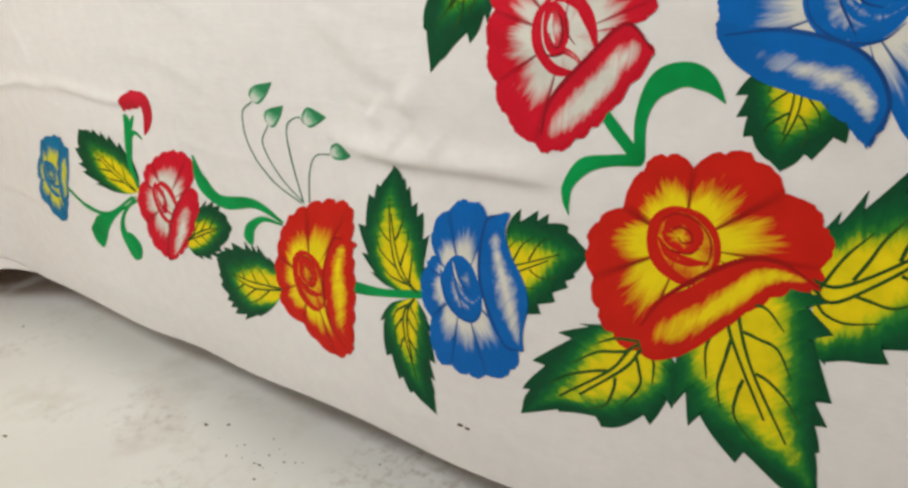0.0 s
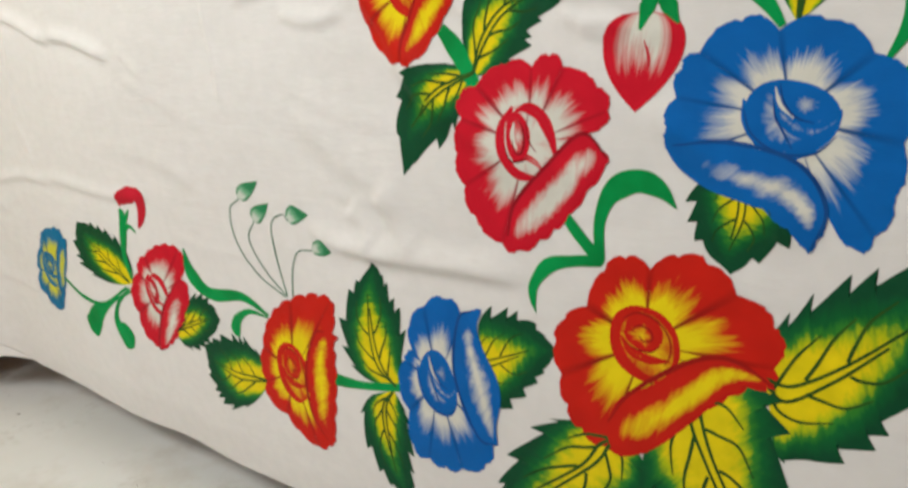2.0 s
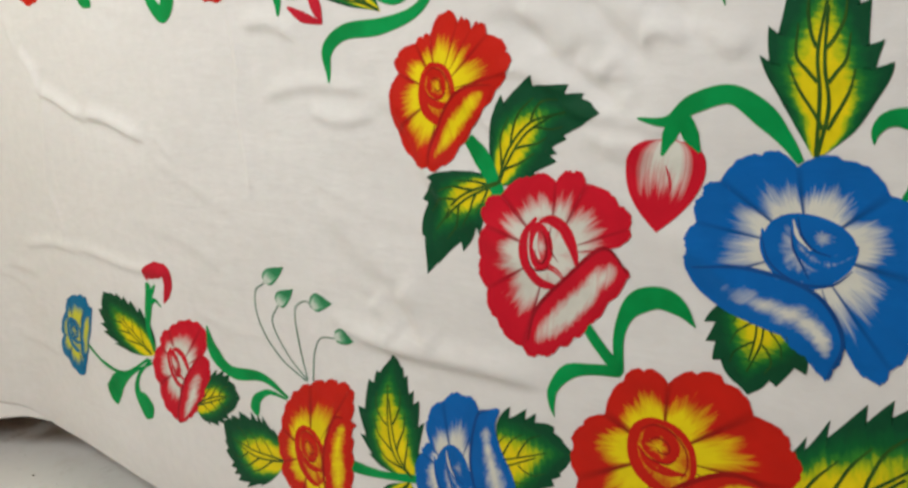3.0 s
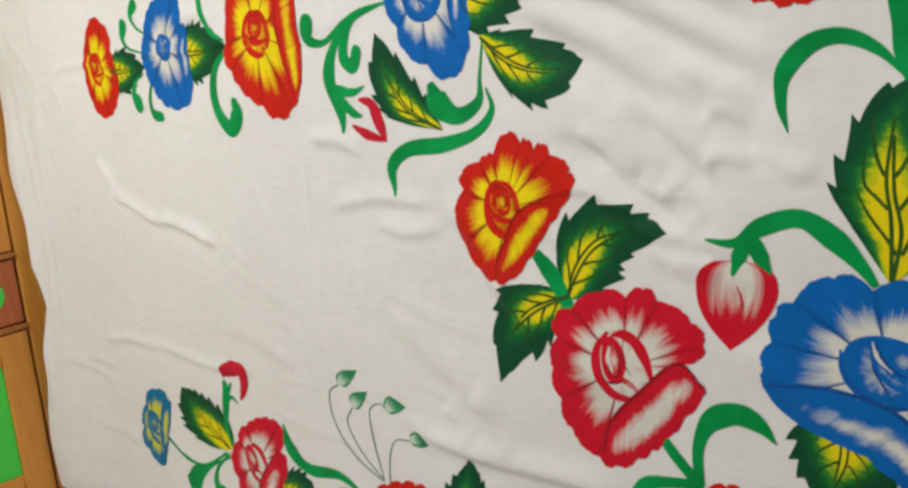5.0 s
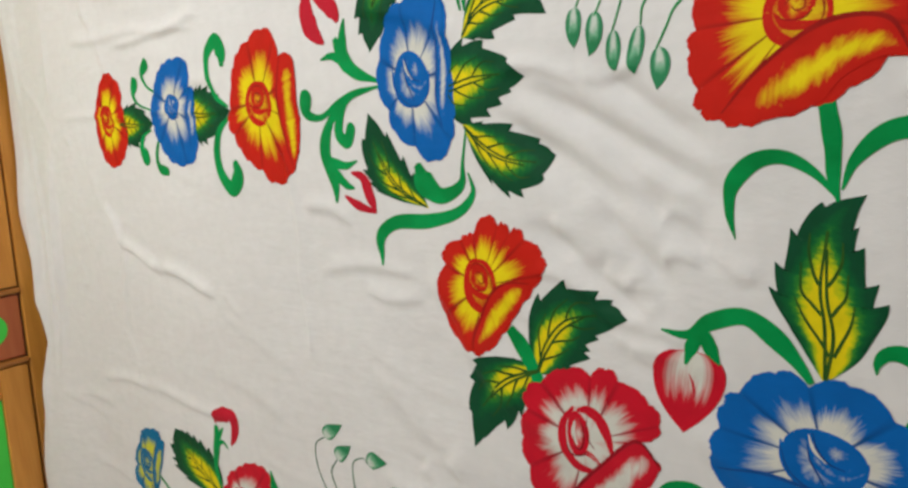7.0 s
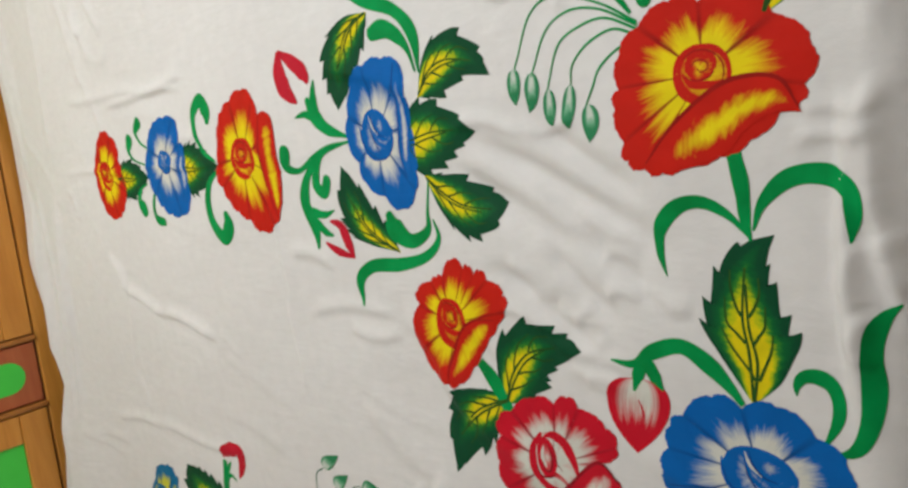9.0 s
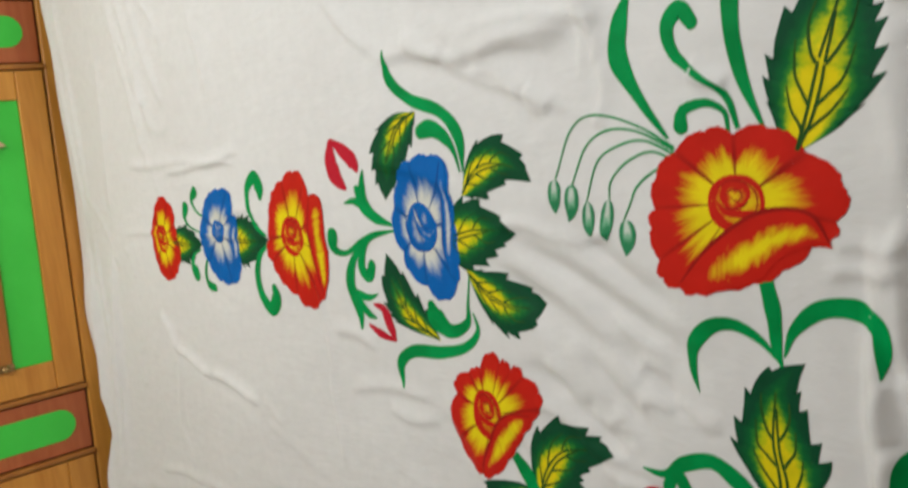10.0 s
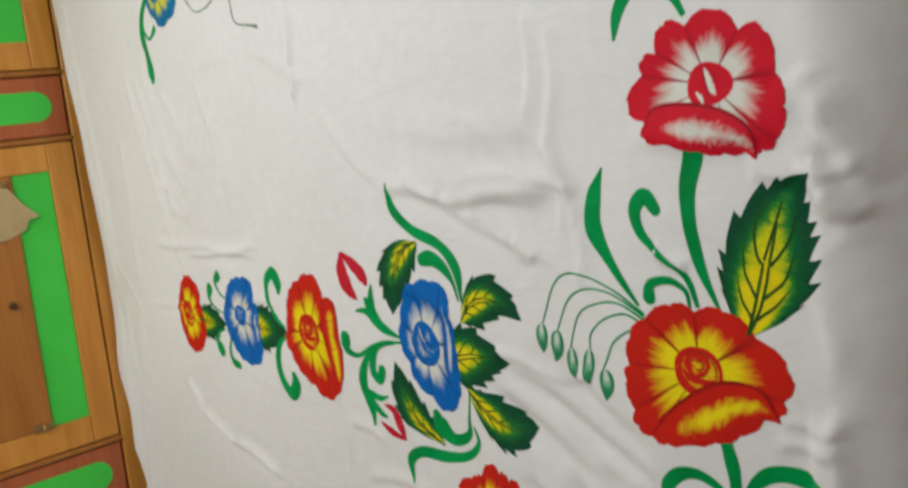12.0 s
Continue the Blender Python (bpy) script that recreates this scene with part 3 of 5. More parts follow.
        stroke([(-0.3, 0.86, 0.05), (-0.26, 0.3, 0.2), (0.05, -0.14, 0.4), (0.5, -0.3, 0.42), (0.95, 0.0, 0.16), (1.04, 0.26, 0.03)], 0.44, 0.84, 4.6)
        stroke([(-0.3, 0.8, 0.03), (-0.2, 0.36, 0.1), (0.08, 0.02, 0.03)], 0.1, 0.3, 5.0)
        line([(-0.2, 0.86, 0.3), (-0.12, 0.4, 1), (0.14, 0.04, 0.9), (0.5, -0.08, 0.4)])
        line([(-0.34, 0.5, 0.3), (-0.3, 0.05, 0.9), (-0.1, -0.4, 1), (0.05, -0.75, 0.3)])
        line([(-1.0, 0.3, 0.3), (-0.8, -0.4, 0.8), (-0.2, -0.86, 0.9), (0.5, -0.84, 0.8), (0.95, -0.4, 0.3)])
    elif closed:
        # a closed round bud with two light slits
        disc(hx, hz, rx, rz, 3, 0.7, 0.86, "heart")
        stroke([(-0.12, 0.8, 0.05), (-0.02, 0.35, 0.3), (0.1, -0.2, 0.34), (0.28, -0.55, 0.05)], 0.1, 0.4, 4.2)
        stroke([(-0.62, -0.2, 0.04), (-0.42, -0.5, 0.24), (-0.3, -0.85, 0.06)], 0.16, 0.42, 4.2)
        line([(-0.2, 0.92, 0.4), (-0.16, 0.3, 1.2), (-0.06, -0.3, 1.1), (0.16, -0.8, 0.4)])
        line([(0.1, 0.55, 0.3), (0.3, 0.4, 0.9), (0.24, 0.15, 0.8), (0.1, 0.1, 0.3)])
    elif paint is CRIMSON:
        # a light hollow between broad crescents, with a small oval bud beside it
        disc(hx, hz, rx, rz, 3, 0.14, 0.36, "heart")
        stroke([(-0.35, 0.85, 0.06), (0.1, 0.92, 0.3), (0.58, 0.72, 0.4), (0.88, 0.2, 0.32), (0.98, -0.3, 0.08)], 0.66, 0.82, 3.4)
        stroke([(-0.45, 0.95, 0.1), (-0.9, 0.45, 0.26), (-0.92, -0.25, 0.34), (-0.55, -0.78, 0.34), (0.0, -0.9, 0.2), (0.35, -0.86, 0.05)], 0.66, 0.82, 3.8)
        stroke([(-0.55, -0.42, 0.06), (-0.1, -0.34, 0.2), (0.3, -0.52, 0.14), (0.5, -0.75, 0.04)], 0.5, 0.74, 4.2)
        disc(hx - 0.32 * rx, hz + 0.18 * rz, 0.44 * rx, 0.66 * rz, 4.4, 0.3, 0.78, "inner_petal")
        stroke([(-0.42, 0.56, 0.04), (-0.5, 0.2, 0.15), (-0.36, -0.16, 0.05)], 0.16, 0.3, 5.0)
        line([(-0.3, 0.62, 0.3), (-0.12, 0.4, 0.9), (-0.1, 0.0, 1), (-0.26, -0.26, 0.9), (-0.46, -0.2, 0.5), (-0.5, 0.1, 0.3)])
        line([(-0.8, -0.1, 0.3), (-0.62, -0.46, 0.9), (-0.2, -0.44, 1), (0.0, -0.3, 0.3)])
        line([(0.12, 0.8, 0.3), (0.02, 0.4, 0.8), (0.1, 0.05, 0.8), (0.3, -0.2, 0.3)])
    else:
        # a yellow hollow in a red ring, heavy on one side, with a rolled bud and a crescent under it
        disc(hx, hz, rx, rz, 3, 0.3, 0.56, "heart")
        stroke([(0.3, 0.98, 0.06), (-0.3, 0.92, 0.22), (-0.8, 0.54, 0.3), (-0.94, -0.05, 0.36), (-0.72, -0.6, 0.4), (-0.2, -0.92, 0.32), (0.34, -0.98, 0.08)], 0.66, 0.84, 3.4)
        stroke([(-0.1, 0.96, 0.1), (0.46, 0.86, 0.22), (0.88, 0.44, 0.2), (0.96, -0.1, 0.17), (0.8, -0.52, 0.12), (0.6, -0.76, 0.04)], 0.64, 0.8, 3.7)
        disc(hx - 0.06 * rx, hz + 0.24 * rz, 0.56 * rx, 0.44 * rz, 4.2, 0.4, 0.72, "inner_petal")
        stroke([(-0.6, 0.16, 0.05), (-0.4, 0.6, 0.2), (0.06, 0.72, 0.24), (0.48, 0.46, 0.16), (0.5, 0.1, 0.05)], 0.66, 0.84, 4.6)
        stroke([(-0.74, 0.12, 0.06), (-0.46, -0.26, 0.28), (0.08, -0.4, 0.28), (0.74, -0.34, 0.05)], 0.64, 0.86, 4.8)
        line([(-0.4, 0.3, 0.3), (-0.14, 0.5, 0.9), (0.2, 0.4, 1), (0.22, 0.16, 0.8), (-0.04, 0.08, 0.8), (-0.16, 0.22, 0.4)])
        line([(-0.66, -0.02, 0.3), (-0.3, -0.18, 0.9), (0.16, -0.18, 0.8), (0.44, 0.02, 0.4)])
        line([(-0.66, 0.6, 0.3), (-0.2, 0.84, 0.9), (0.36, 0.74, 1), (0.74, 0.34, 0.9), (0.76, -0.14, 0.7), (0.56, -0.5, 0.3)])
    if lip:
        n, m = 44, 19
        s, k = np.linspace(0, 1, n), np.linspace(0, 1, m)
        top, bottom = curve(lip[0], n), curve(lip[1], n)
        close = np.sqrt(np.clip(1 - np.clip(1 - s / 0.08, 0, 1) ** 2, 0.004, 1))
        mean, half = (top + bottom) / 2, (bottom - top) / 2
        top, bottom = mean - half * close[:, None], mean + half * close[:, None]
        at = top[:, None] * (1 - k)[None, :, None] + bottom[:, None] * k[None, :, None]
        side = np.abs(2 * k - 1.1)[None]
        end = np.where(s < 0.5, 1.15, 0.9) * np.abs(2 * s - 1) ** 2
        v = np.clip(0.22 + 0.78 * np.sqrt(0.8 * side**2 + 0.75 * end[:, None] ** 2), 0, 1)
        uv = np.stack(np.broadcast_arrays((0.15 + 0.7 * s)[:, None] + 0.08 * k[None] + 0 * v, v), -1).reshape(-1, 2)
        mesh_object("folded_petal", on_sheet(at[..., 0].ravel(), at[..., 1].ravel(), 6), grid_faces(n, m), paint, rose, uv)
        wide = min(0.005, 0.02 * np.linalg.norm(top[-1] - top[0]) + 0.0006)
        vv, ff, uu = ribbon([(*top[i], wide * w) for i, w in ((1, 0.4), (10, 1), (21, 1.1), (32, 1), (42, 0.4))], 30, 7)
        mesh_object("brush_line", vv, ff, DEEP[paint], rose, uu)
    return rose


# lower spray
stem("slim green stem", STEM, [(0.636, 0.331, 0.0111), (0.707, 0.303, 0.0113), (0.805, 0.302, 0.0075), (0.921, 0.356, 0.0063)], "stem")
stem("green drop-shaped curl", STEM, [(0.942, 0.353, 0.0045), (0.845, 0.312, 0.0089), (0.766, 0.273, 0.0397), (0.724, 0.237, 0.0564)], "stem")
stem("green drop-shaped curl", STEM, [(0.933, 0.358, 0.0042), (0.866, 0.309, 0.0096), (0.846, 0.267, 0.0279), (0.87, 0.239, 0.0666)], "stem")
stem("slim green bud stem", STEM, [(0.956, 0.379, 0.0103), (0.95, 0.432, 0.0192), (0.973, 0.486, 0.0252), (0.979, 0.52, 0.0201)], "stem")
stem("pointed green sepal", STEM, [(0.968, 0.475, 0.0125), (0.997, 0.496, 0.0088), (1.02, 0.486, 0.0047)], "stem")
stem("pointed green sepal", STEM, [(0.969, 0.486, 0.0148), (0.991, 0.51, 0.0127), (1.007, 0.528, 0.0046)], "stem")
stem("crimson rosebud petal", ROSE_RED, [(0.978, 0.534, 0.006), (0.984, 0.547, 0.022), (1.008, 0.556, 0.031), (1.036, 0.563, 0.03), (1.058, 0.574, 0.005)], "bud_petal")
stem("crimson rosebud petal", ROSE_RED, [(1.05, 0.572, 0.018), (1.06, 0.556, 0.036), (1.058, 0.536, 0.03), (1.05, 0.518, 0.022), (1.033, 0.495, 0.004)], "bud_petal")
leaf("green leaf with a yellow heart", LEAF, (0.946, 0.369), (0.769, 0.48), (0.766, 0.373), (0.936, 0.456), 9, 0.7)
leaf("green leaf with a yellow heart", LEAF, (1.084, 0.294), (1.246, 0.347), (1.172, 0.381), (1.147, 0.27), 8, 0.7)
flower("small blue and yellow flower", BLUE_YELLOW, (0.567, 0.343, 0.041, 0.04), [(0.563, 0.434), (0.646, 0.453), (0.677, 0.444), (0.675, 0.409), (0.649, 0.353), (0.619, 0.301), (0.583, 0.245), (0.53, 0.244), (0.498, 0.267), (0.465, 0.29), (0.495, 0.33), (0.489, 0.35), (0.533, 0.397), (0.547, 0.419)], ([(0.651, 0.426), (0.605, 0.36), (0.586, 0.296), (0.613, 0.3)], [(0.703, 0.438), (0.662, 0.368), (0.613, 0.3)]))
flower("small crimson and white rose", CRIMSON, (1.048, 0.363, 0.038, 0.043), [(1.032, 0.442), (1.098, 0.472), (1.161, 0.471), (1.167, 0.443), (1.145, 0.41), (1.162, 0.388), (1.132, 0.338), (1.085, 0.282), (1.014, 0.239), (0.956, 0.256), (0.948, 0.305), (0.937, 0.352), (0.989, 0.402), (1, 0.425)], ([(1.121, 0.404), (1.045, 0.323), (1.001, 0.246), (1.019, 0.24)], [(1.154, 0.397), (1.121, 0.325), (1.019, 0.24)]))
stem("waving green leaf blade", STEM, [(1.175, 0.473, 0.0051), (1.185, 0.424, 0.036), (1.235, 0.396, 0.0251), (1.329, 0.407, 0.018), (1.399, 0.386, 0.0049)], "stem")
stem("green drop-shaped curl", STEM, [(1.395, 0.382, 0.004), (1.345, 0.383, 0.0094), (1.306, 0.362, 0.0184), (1.291, 0.339, 0.028)], "stem")
stem("thin green bud stalk painted on the sheet", LINE, [(1.455, 0.428, 0.0031), (1.388, 0.457, 0.0034), (1.344, 0.51, 0.0032), (1.344, 0.561, 0.0028), (1.374, 0.582, 0.0024)], "tendril")
leaf("small green bud with a white heart", BUD, (1.374, 0.582), (1.434, 0.616), [(1.371, 0.595), (1.389, 0.608)], [(1.392, 0.58), (1.415, 0.596)], 0, 0.42, "bud")
stem("thin green bud stalk painted on the sheet", LINE, [(1.46, 0.43, 0.0033), (1.412, 0.465, 0.003), (1.381, 0.514, 0.0031), (1.403, 0.547, 0.0024)], "tendril")
leaf("small green bud with a white heart", BUD, (1.403, 0.547), (1.451, 0.582), [(1.398, 0.561), (1.411, 0.573)], [(1.419, 0.546), (1.439, 0.564)], 0, 0.42, "bud")
stem("thin green bud stalk painted on the sheet", LINE, [(1.46, 0.43, 0.0031), (1.448, 0.494, 0.004), (1.449, 0.548, 0.0028), (1.481, 0.567, 0.002), (1.494, 0.558, 0.0024)], "tendril")
leaf("small green bud with a white heart", BUD, (1.494, 0.558), (1.546, 0.573), [(1.491, 0.571), (1.509, 0.584)], [(1.507, 0.554), (1.529, 0.563)], 0, 0.42, "bud")
stem("thin green bud stalk painted on the sheet", LINE, [(1.475, 0.433, 0.0038), (1.487, 0.481, 0.0028), (1.508, 0.511, 0.0019), (1.543, 0.518, 0.0024)], "tendril")
leaf("small green bud with a white heart", BUD, (1.543, 0.518), (1.589, 0.521), [(1.548, 0.531), (1.57, 0.538)], [(1.551, 0.512), (1.571, 0.513)], 0, 0.42, "bud")
leaf("green leaf with a yellow heart", LEAF, (1.364, 0.258), (1.176, 0.286), (1.229, 0.169), (1.301, 0.322), 10, 0.7)
flower("orange and yellow half-open rose", ORANGE, (1.445, 0.294, 0.038, 0.051), [(1.367, 0.323), (1.402, 0.386), (1.466, 0.427), (1.527, 0.447), (1.573, 0.446), (1.576, 0.423), (1.564, 0.389), (1.554, 0.305), (1.528, 0.197), (1.509, 0.176), (1.48, 0.165), (1.433, 0.178), (1.404, 0.203), (1.353, 0.222), (1.357, 0.256), (1.35, 0.287)], ([(1.54, 0.389), (1.521, 0.383), (1.486, 0.332), (1.481, 0.28), (1.481, 0.218), (1.515, 0.185)], [(1.583, 0.388), (1.558, 0.367), (1.546, 0.323), (1.542, 0.28), (1.53, 0.232), (1.531, 0.194)]))
stem("green stem", STEM, [(1.549, 0.309, 0.022), (1.614, 0.315, 0.0141), (1.692, 0.331, 0.0126)], "stem")
leaf("tall green leaf with a yellow heart", LEAF, (1.691, 0.329), (1.674, 0.52), [(1.608, 0.333), (1.588, 0.397), (1.621, 0.463)], [(1.712, 0.384), (1.715, 0.434), (1.693, 0.482)], 9, 0.7, gold=0.9)
leaf("drooping green leaf with a yellow heart", LEAF, (1.683, 0.324), (1.693, 0.127), [(1.616, 0.292), (1.603, 0.235), (1.635, 0.168)], [(1.705, 0.28), (1.695, 0.202)], 8, 0.7, gold=0.85)
leaf("green leaf with a yellow heart", LEAF, (1.86, 0.4), (1.972, 0.447), [(1.855, 0.467), (1.89, 0.482), (1.931, 0.478)], [(1.85, 0.336), (1.893, 0.356), (1.935, 0.4)], 9, 0.7, gold=0.9)
flower("blue and white rose", BLUE, (1.77, 0.355, 0.034, 0.05), [(1.729, 0.399), (1.729, 0.437), (1.762, 0.471), (1.802, 0.489), (1.828, 0.47), (1.836, 0.436), (1.842, 0.389), (1.867, 0.361), (1.855, 0.289), (1.843, 0.248), (1.797, 0.227), (1.766, 0.219), (1.735, 0.225), (1.704, 0.238), (1.708, 0.298), (1.695, 0.339), (1.712, 0.38), (1.718, 0.39)], ([(1.844, 0.477), (1.83, 0.469), (1.808, 0.436), (1.803, 0.371), (1.817, 0.306), (1.847, 0.284), (1.864, 0.286)], [(1.866, 0.486), (1.852, 0.457), (1.858, 0.425), (1.875, 0.388), (1.877, 0.355), (1.865, 0.315), (1.864, 0.286)]))
leaf("broad green leaf with a yellow heart", LEAF, (2.056, 0.352), (1.851, 0.185), [(1.984, 0.36), (1.943, 0.341), (1.895, 0.285), (1.867, 0.23)], [(2.081, 0.324), (2.073, 0.275), (2.011, 0.223), (1.931, 0.217)], 10, 0.7, gold=0.95)
leaf("large green leaf with a yellow heart", LEAF, (2.15, 0.44), (2.242, 0.211), [(2.208, 0.476), (2.23, 0.43), (2.237, 0.346), (2.235, 0.288)], [(2.076, 0.345), (2.084, 0.286), (2.116, 0.258), (2.197, 0.22)], 10, 0.7, gold=1.05, layer=0.8)
leaf("large green leaf with a yellow heart", LEAF, (2.218, 0.473), (2.383, 0.587), [(2.222, 0.516), (2.249, 0.549), (2.275, 0.57), (2.301, 0.585), (2.333, 0.598), (2.36, 0.602)], [(2.23, 0.386), (2.261, 0.388), (2.303, 0.414), (2.331, 0.45), (2.353, 0.491), (2.373, 0.538)], 9, 0.7, gold=0.92)
flower("large orange and yellow rose", ORANGE, (2.087, 0.48, 0.039, 0.043), [(1.972, 0.417), (1.971, 0.476), (2.014, 0.513), (2.054, 0.576), (2.098, 0.571), (2.148, 0.592), (2.192, 0.556), (2.231, 0.528), (2.23, 0.483), (2.224, 0.461), (2.202, 0.455), (2.157, 0.418), (2.1, 0.359), (2.065, 0.336), (2.029, 0.332), (1.984, 0.359)], ([(2.032, 0.371), (2.051, 0.404), (2.094, 0.433), (2.142, 0.473), (2.167, 0.483), (2.21, 0.479), (2.23, 0.461)], [(2.032, 0.34), (2.051, 0.329), (2.094, 0.353), (2.141, 0.401), (2.183, 0.448), (2.208, 0.46), (2.23, 0.461)]))

# rose branch above the spray
stem("green stem", STEM, [(1.989, 0.628, 0.0112), (2.009, 0.6, 0.0149), (2.035, 0.571, 0.0161)], "stem")
stem("curling green leaf blade", STEM, [(2.037, 0.571, 0.0124), (2.039, 0.612, 0.0136), (2.052, 0.643, 0.0198), (2.072, 0.659, 0.026), (2.094, 0.663, 0.0248), (2.114, 0.654, 0.0174), (2.129, 0.637, 0.0012)], "stem")
stem("curling green leaf blade", STEM, [(2.038, 0.569, 0.0124), (2.005, 0.565, 0.0136), (1.969, 0.555, 0.0174), (1.946, 0.529, 0.0136), (1.942, 0.507, 0.0087), (1.945, 0.492, 0.0012)], "stem")
leaf("green leaf with a yellow heart", LEAF, (1.888, 0.776), (1.757, 0.648), [(1.838, 0.79), (1.79, 0.783), (1.757, 0.731)], [(1.874, 0.74), (1.845, 0.706), (1.796, 0.68)], 8, 0.7)
leaf("green leaf with a yellow heart", LEAF, (1.884, 0.771), (2.03, 0.856), [(1.873, 0.819), (1.884, 0.86), (1.93, 0.889), (1.968, 0.884), (2.005, 0.872)], [(1.925, 0.777), (1.957, 0.798), (1.97, 0.82), (1.998, 0.839)], 9, 0.7, gold=0.7)
stem("green stem", STEM, [(1.842, 0.826, 0.0168), (1.865, 0.799, 0.025), (1.885, 0.764, 0.0179)], "stem")
flower("crimson and white rose", CRIMSON, (1.955, 0.697, 0.036, 0.043), [(1.887, 0.762), (1.933, 0.787), (1.969, 0.783), (1.993, 0.795), (2.01, 0.783), (2.051, 0.762), (2.061, 0.736), (2.052, 0.718), (2.03, 0.711), (2.049, 0.695), (2.056, 0.682), (2.002, 0.617), (1.96, 0.583), (1.929, 0.566), (1.904, 0.571), (1.866, 0.601), (1.855, 0.641), (1.846, 0.68), (1.865, 0.725), (1.863, 0.749)], ([(1.912, 0.582), (1.932, 0.63), (1.977, 0.673), (2.027, 0.711), (2.057, 0.683)], [(1.912, 0.57), (1.938, 0.572), (1.991, 0.611), (2.031, 0.658), (2.057, 0.683)]))
flower("orange and yellow rose", ORANGE, (1.8, 0.88, 0.028, 0.036), [(1.795, 0.95), (1.82, 0.975), (1.843, 0.962), (1.852, 0.965), (1.863, 0.953), (1.874, 0.959), (1.886, 0.946), (1.913, 0.925), (1.911, 0.902), (1.872, 0.861), (1.828, 0.814), (1.803, 0.79), (1.78, 0.789), (1.746, 0.797), (1.722, 0.831), (1.717, 0.87), (1.735, 0.907), (1.732, 0.927), (1.769, 0.942), (1.784, 0.949)], ([(1.783, 0.79), (1.787, 0.816), (1.8, 0.853), (1.828, 0.877), (1.853, 0.888), (1.889, 0.888)], [(1.786, 0.789), (1.809, 0.804), (1.845, 0.834), (1.874, 0.865), (1.889, 0.888)]))
leaf("crimson and white heart-shaped bud", CRIMSON, (2.108, 0.831), (2.089, 0.734), (2.144, 0.798), (2.058, 0.803), 0, 0.36)
stem("crimson brush line on the heart-shaped bud", ROSE_RED, [(2.103, 0.804, 0.001), (2.106, 0.794, 0.0029), (2.107, 0.784, 0.003), (2.105, 0.775, 0.001)], "brush_line")
stem("arching green bud stem", STEM, [(2.074, 0.851, 0.002), (2.106, 0.848, 0.011), (2.132, 0.864, 0.0174), (2.17, 0.873, 0.019), (2.2, 0.854, 0.0214), (2.221, 0.83, 0.0141), (2.233, 0.811, 0.0063)], "stem")
stem("pointed green sepal", STEM, [(2.12, 0.855, 0.0149), (2.109, 0.836, 0.0155), (2.099, 0.814, 0.0032)], "stem")
stem("pointed green sepal", STEM, [(2.122, 0.855, 0.0141), (2.13, 0.835, 0.0174), (2.139, 0.818, 0.0022)], "stem")
leaf("green leaf with a yellow heart", LEAF, (2.2, 0.682), (2.183, 0.575), [(2.245, 0.655), (2.24, 0.62), (2.206, 0.593)], [(2.152, 0.668), (2.144, 0.633), (2.155, 0.603)], 7, 0.7, gold=0.8)
leaf("tall dark green leaf with a yellow heart", LEAF, (2.245, 0.813), (2.292, 0.995), [(2.228, 0.843), (2.202, 0.884), (2.203, 0.91), (2.218, 0.945), (2.231, 0.966), (2.259, 0.987)], [(2.279, 0.841), (2.301, 0.875), (2.296, 0.898), (2.288, 0.925), (2.281, 0.951), (2.283, 0.975)], 8, 0.7, gold=0.85)
stem("curling green leaf blade", STEM, [(2.311, 0.772, 0.0016), (2.329, 0.802, 0.0104), (2.334, 0.824, 0.0135), (2.329, 0.843, 0.0156), (2.316, 0.851, 0.0166), (2.302, 0.849, 0.0135), (2.294, 0.839, 0.0073), (2.293, 0.829, 0.0016)], "stem")
stem("upright green leaf blade", STEM, [(2.32, 0.768, 0.0016), (2.346, 0.779, 0.0125), (2.362, 0.808, 0.0187), (2.369, 0.841, 0.0198), (2.37, 0.87, 0.0172), (2.374, 0.895, 0.0177), (2.384, 0.913, 0.0125), (2.4, 0.926, 0.0016)], "stem")
flower("large blue and white rose", BLUE, (2.239, 0.73, 0.042, 0.036), [(2.156, 0.792), (2.197, 0.821), (2.23, 0.809), (2.272, 0.817), (2.309, 0.787), (2.339, 0.759), (2.334, 0.712), (2.33, 0.665), (2.314, 0.627), (2.295, 0.614), (2.274, 0.642), (2.265, 0.618), (2.256, 0.608), (2.24, 0.627), (2.213, 0.65), (2.167, 0.667), (2.124, 0.687), (2.121, 0.721), (2.132, 0.75), (2.138, 0.778)], ([(2.122, 0.705), (2.164, 0.711), (2.213, 0.701), (2.249, 0.689), (2.27, 0.66), (2.27, 0.637), (2.257, 0.606)], [(2.122, 0.686), (2.16, 0.661), (2.202, 0.65), (2.236, 0.642), (2.248, 0.624), (2.257, 0.606)]))

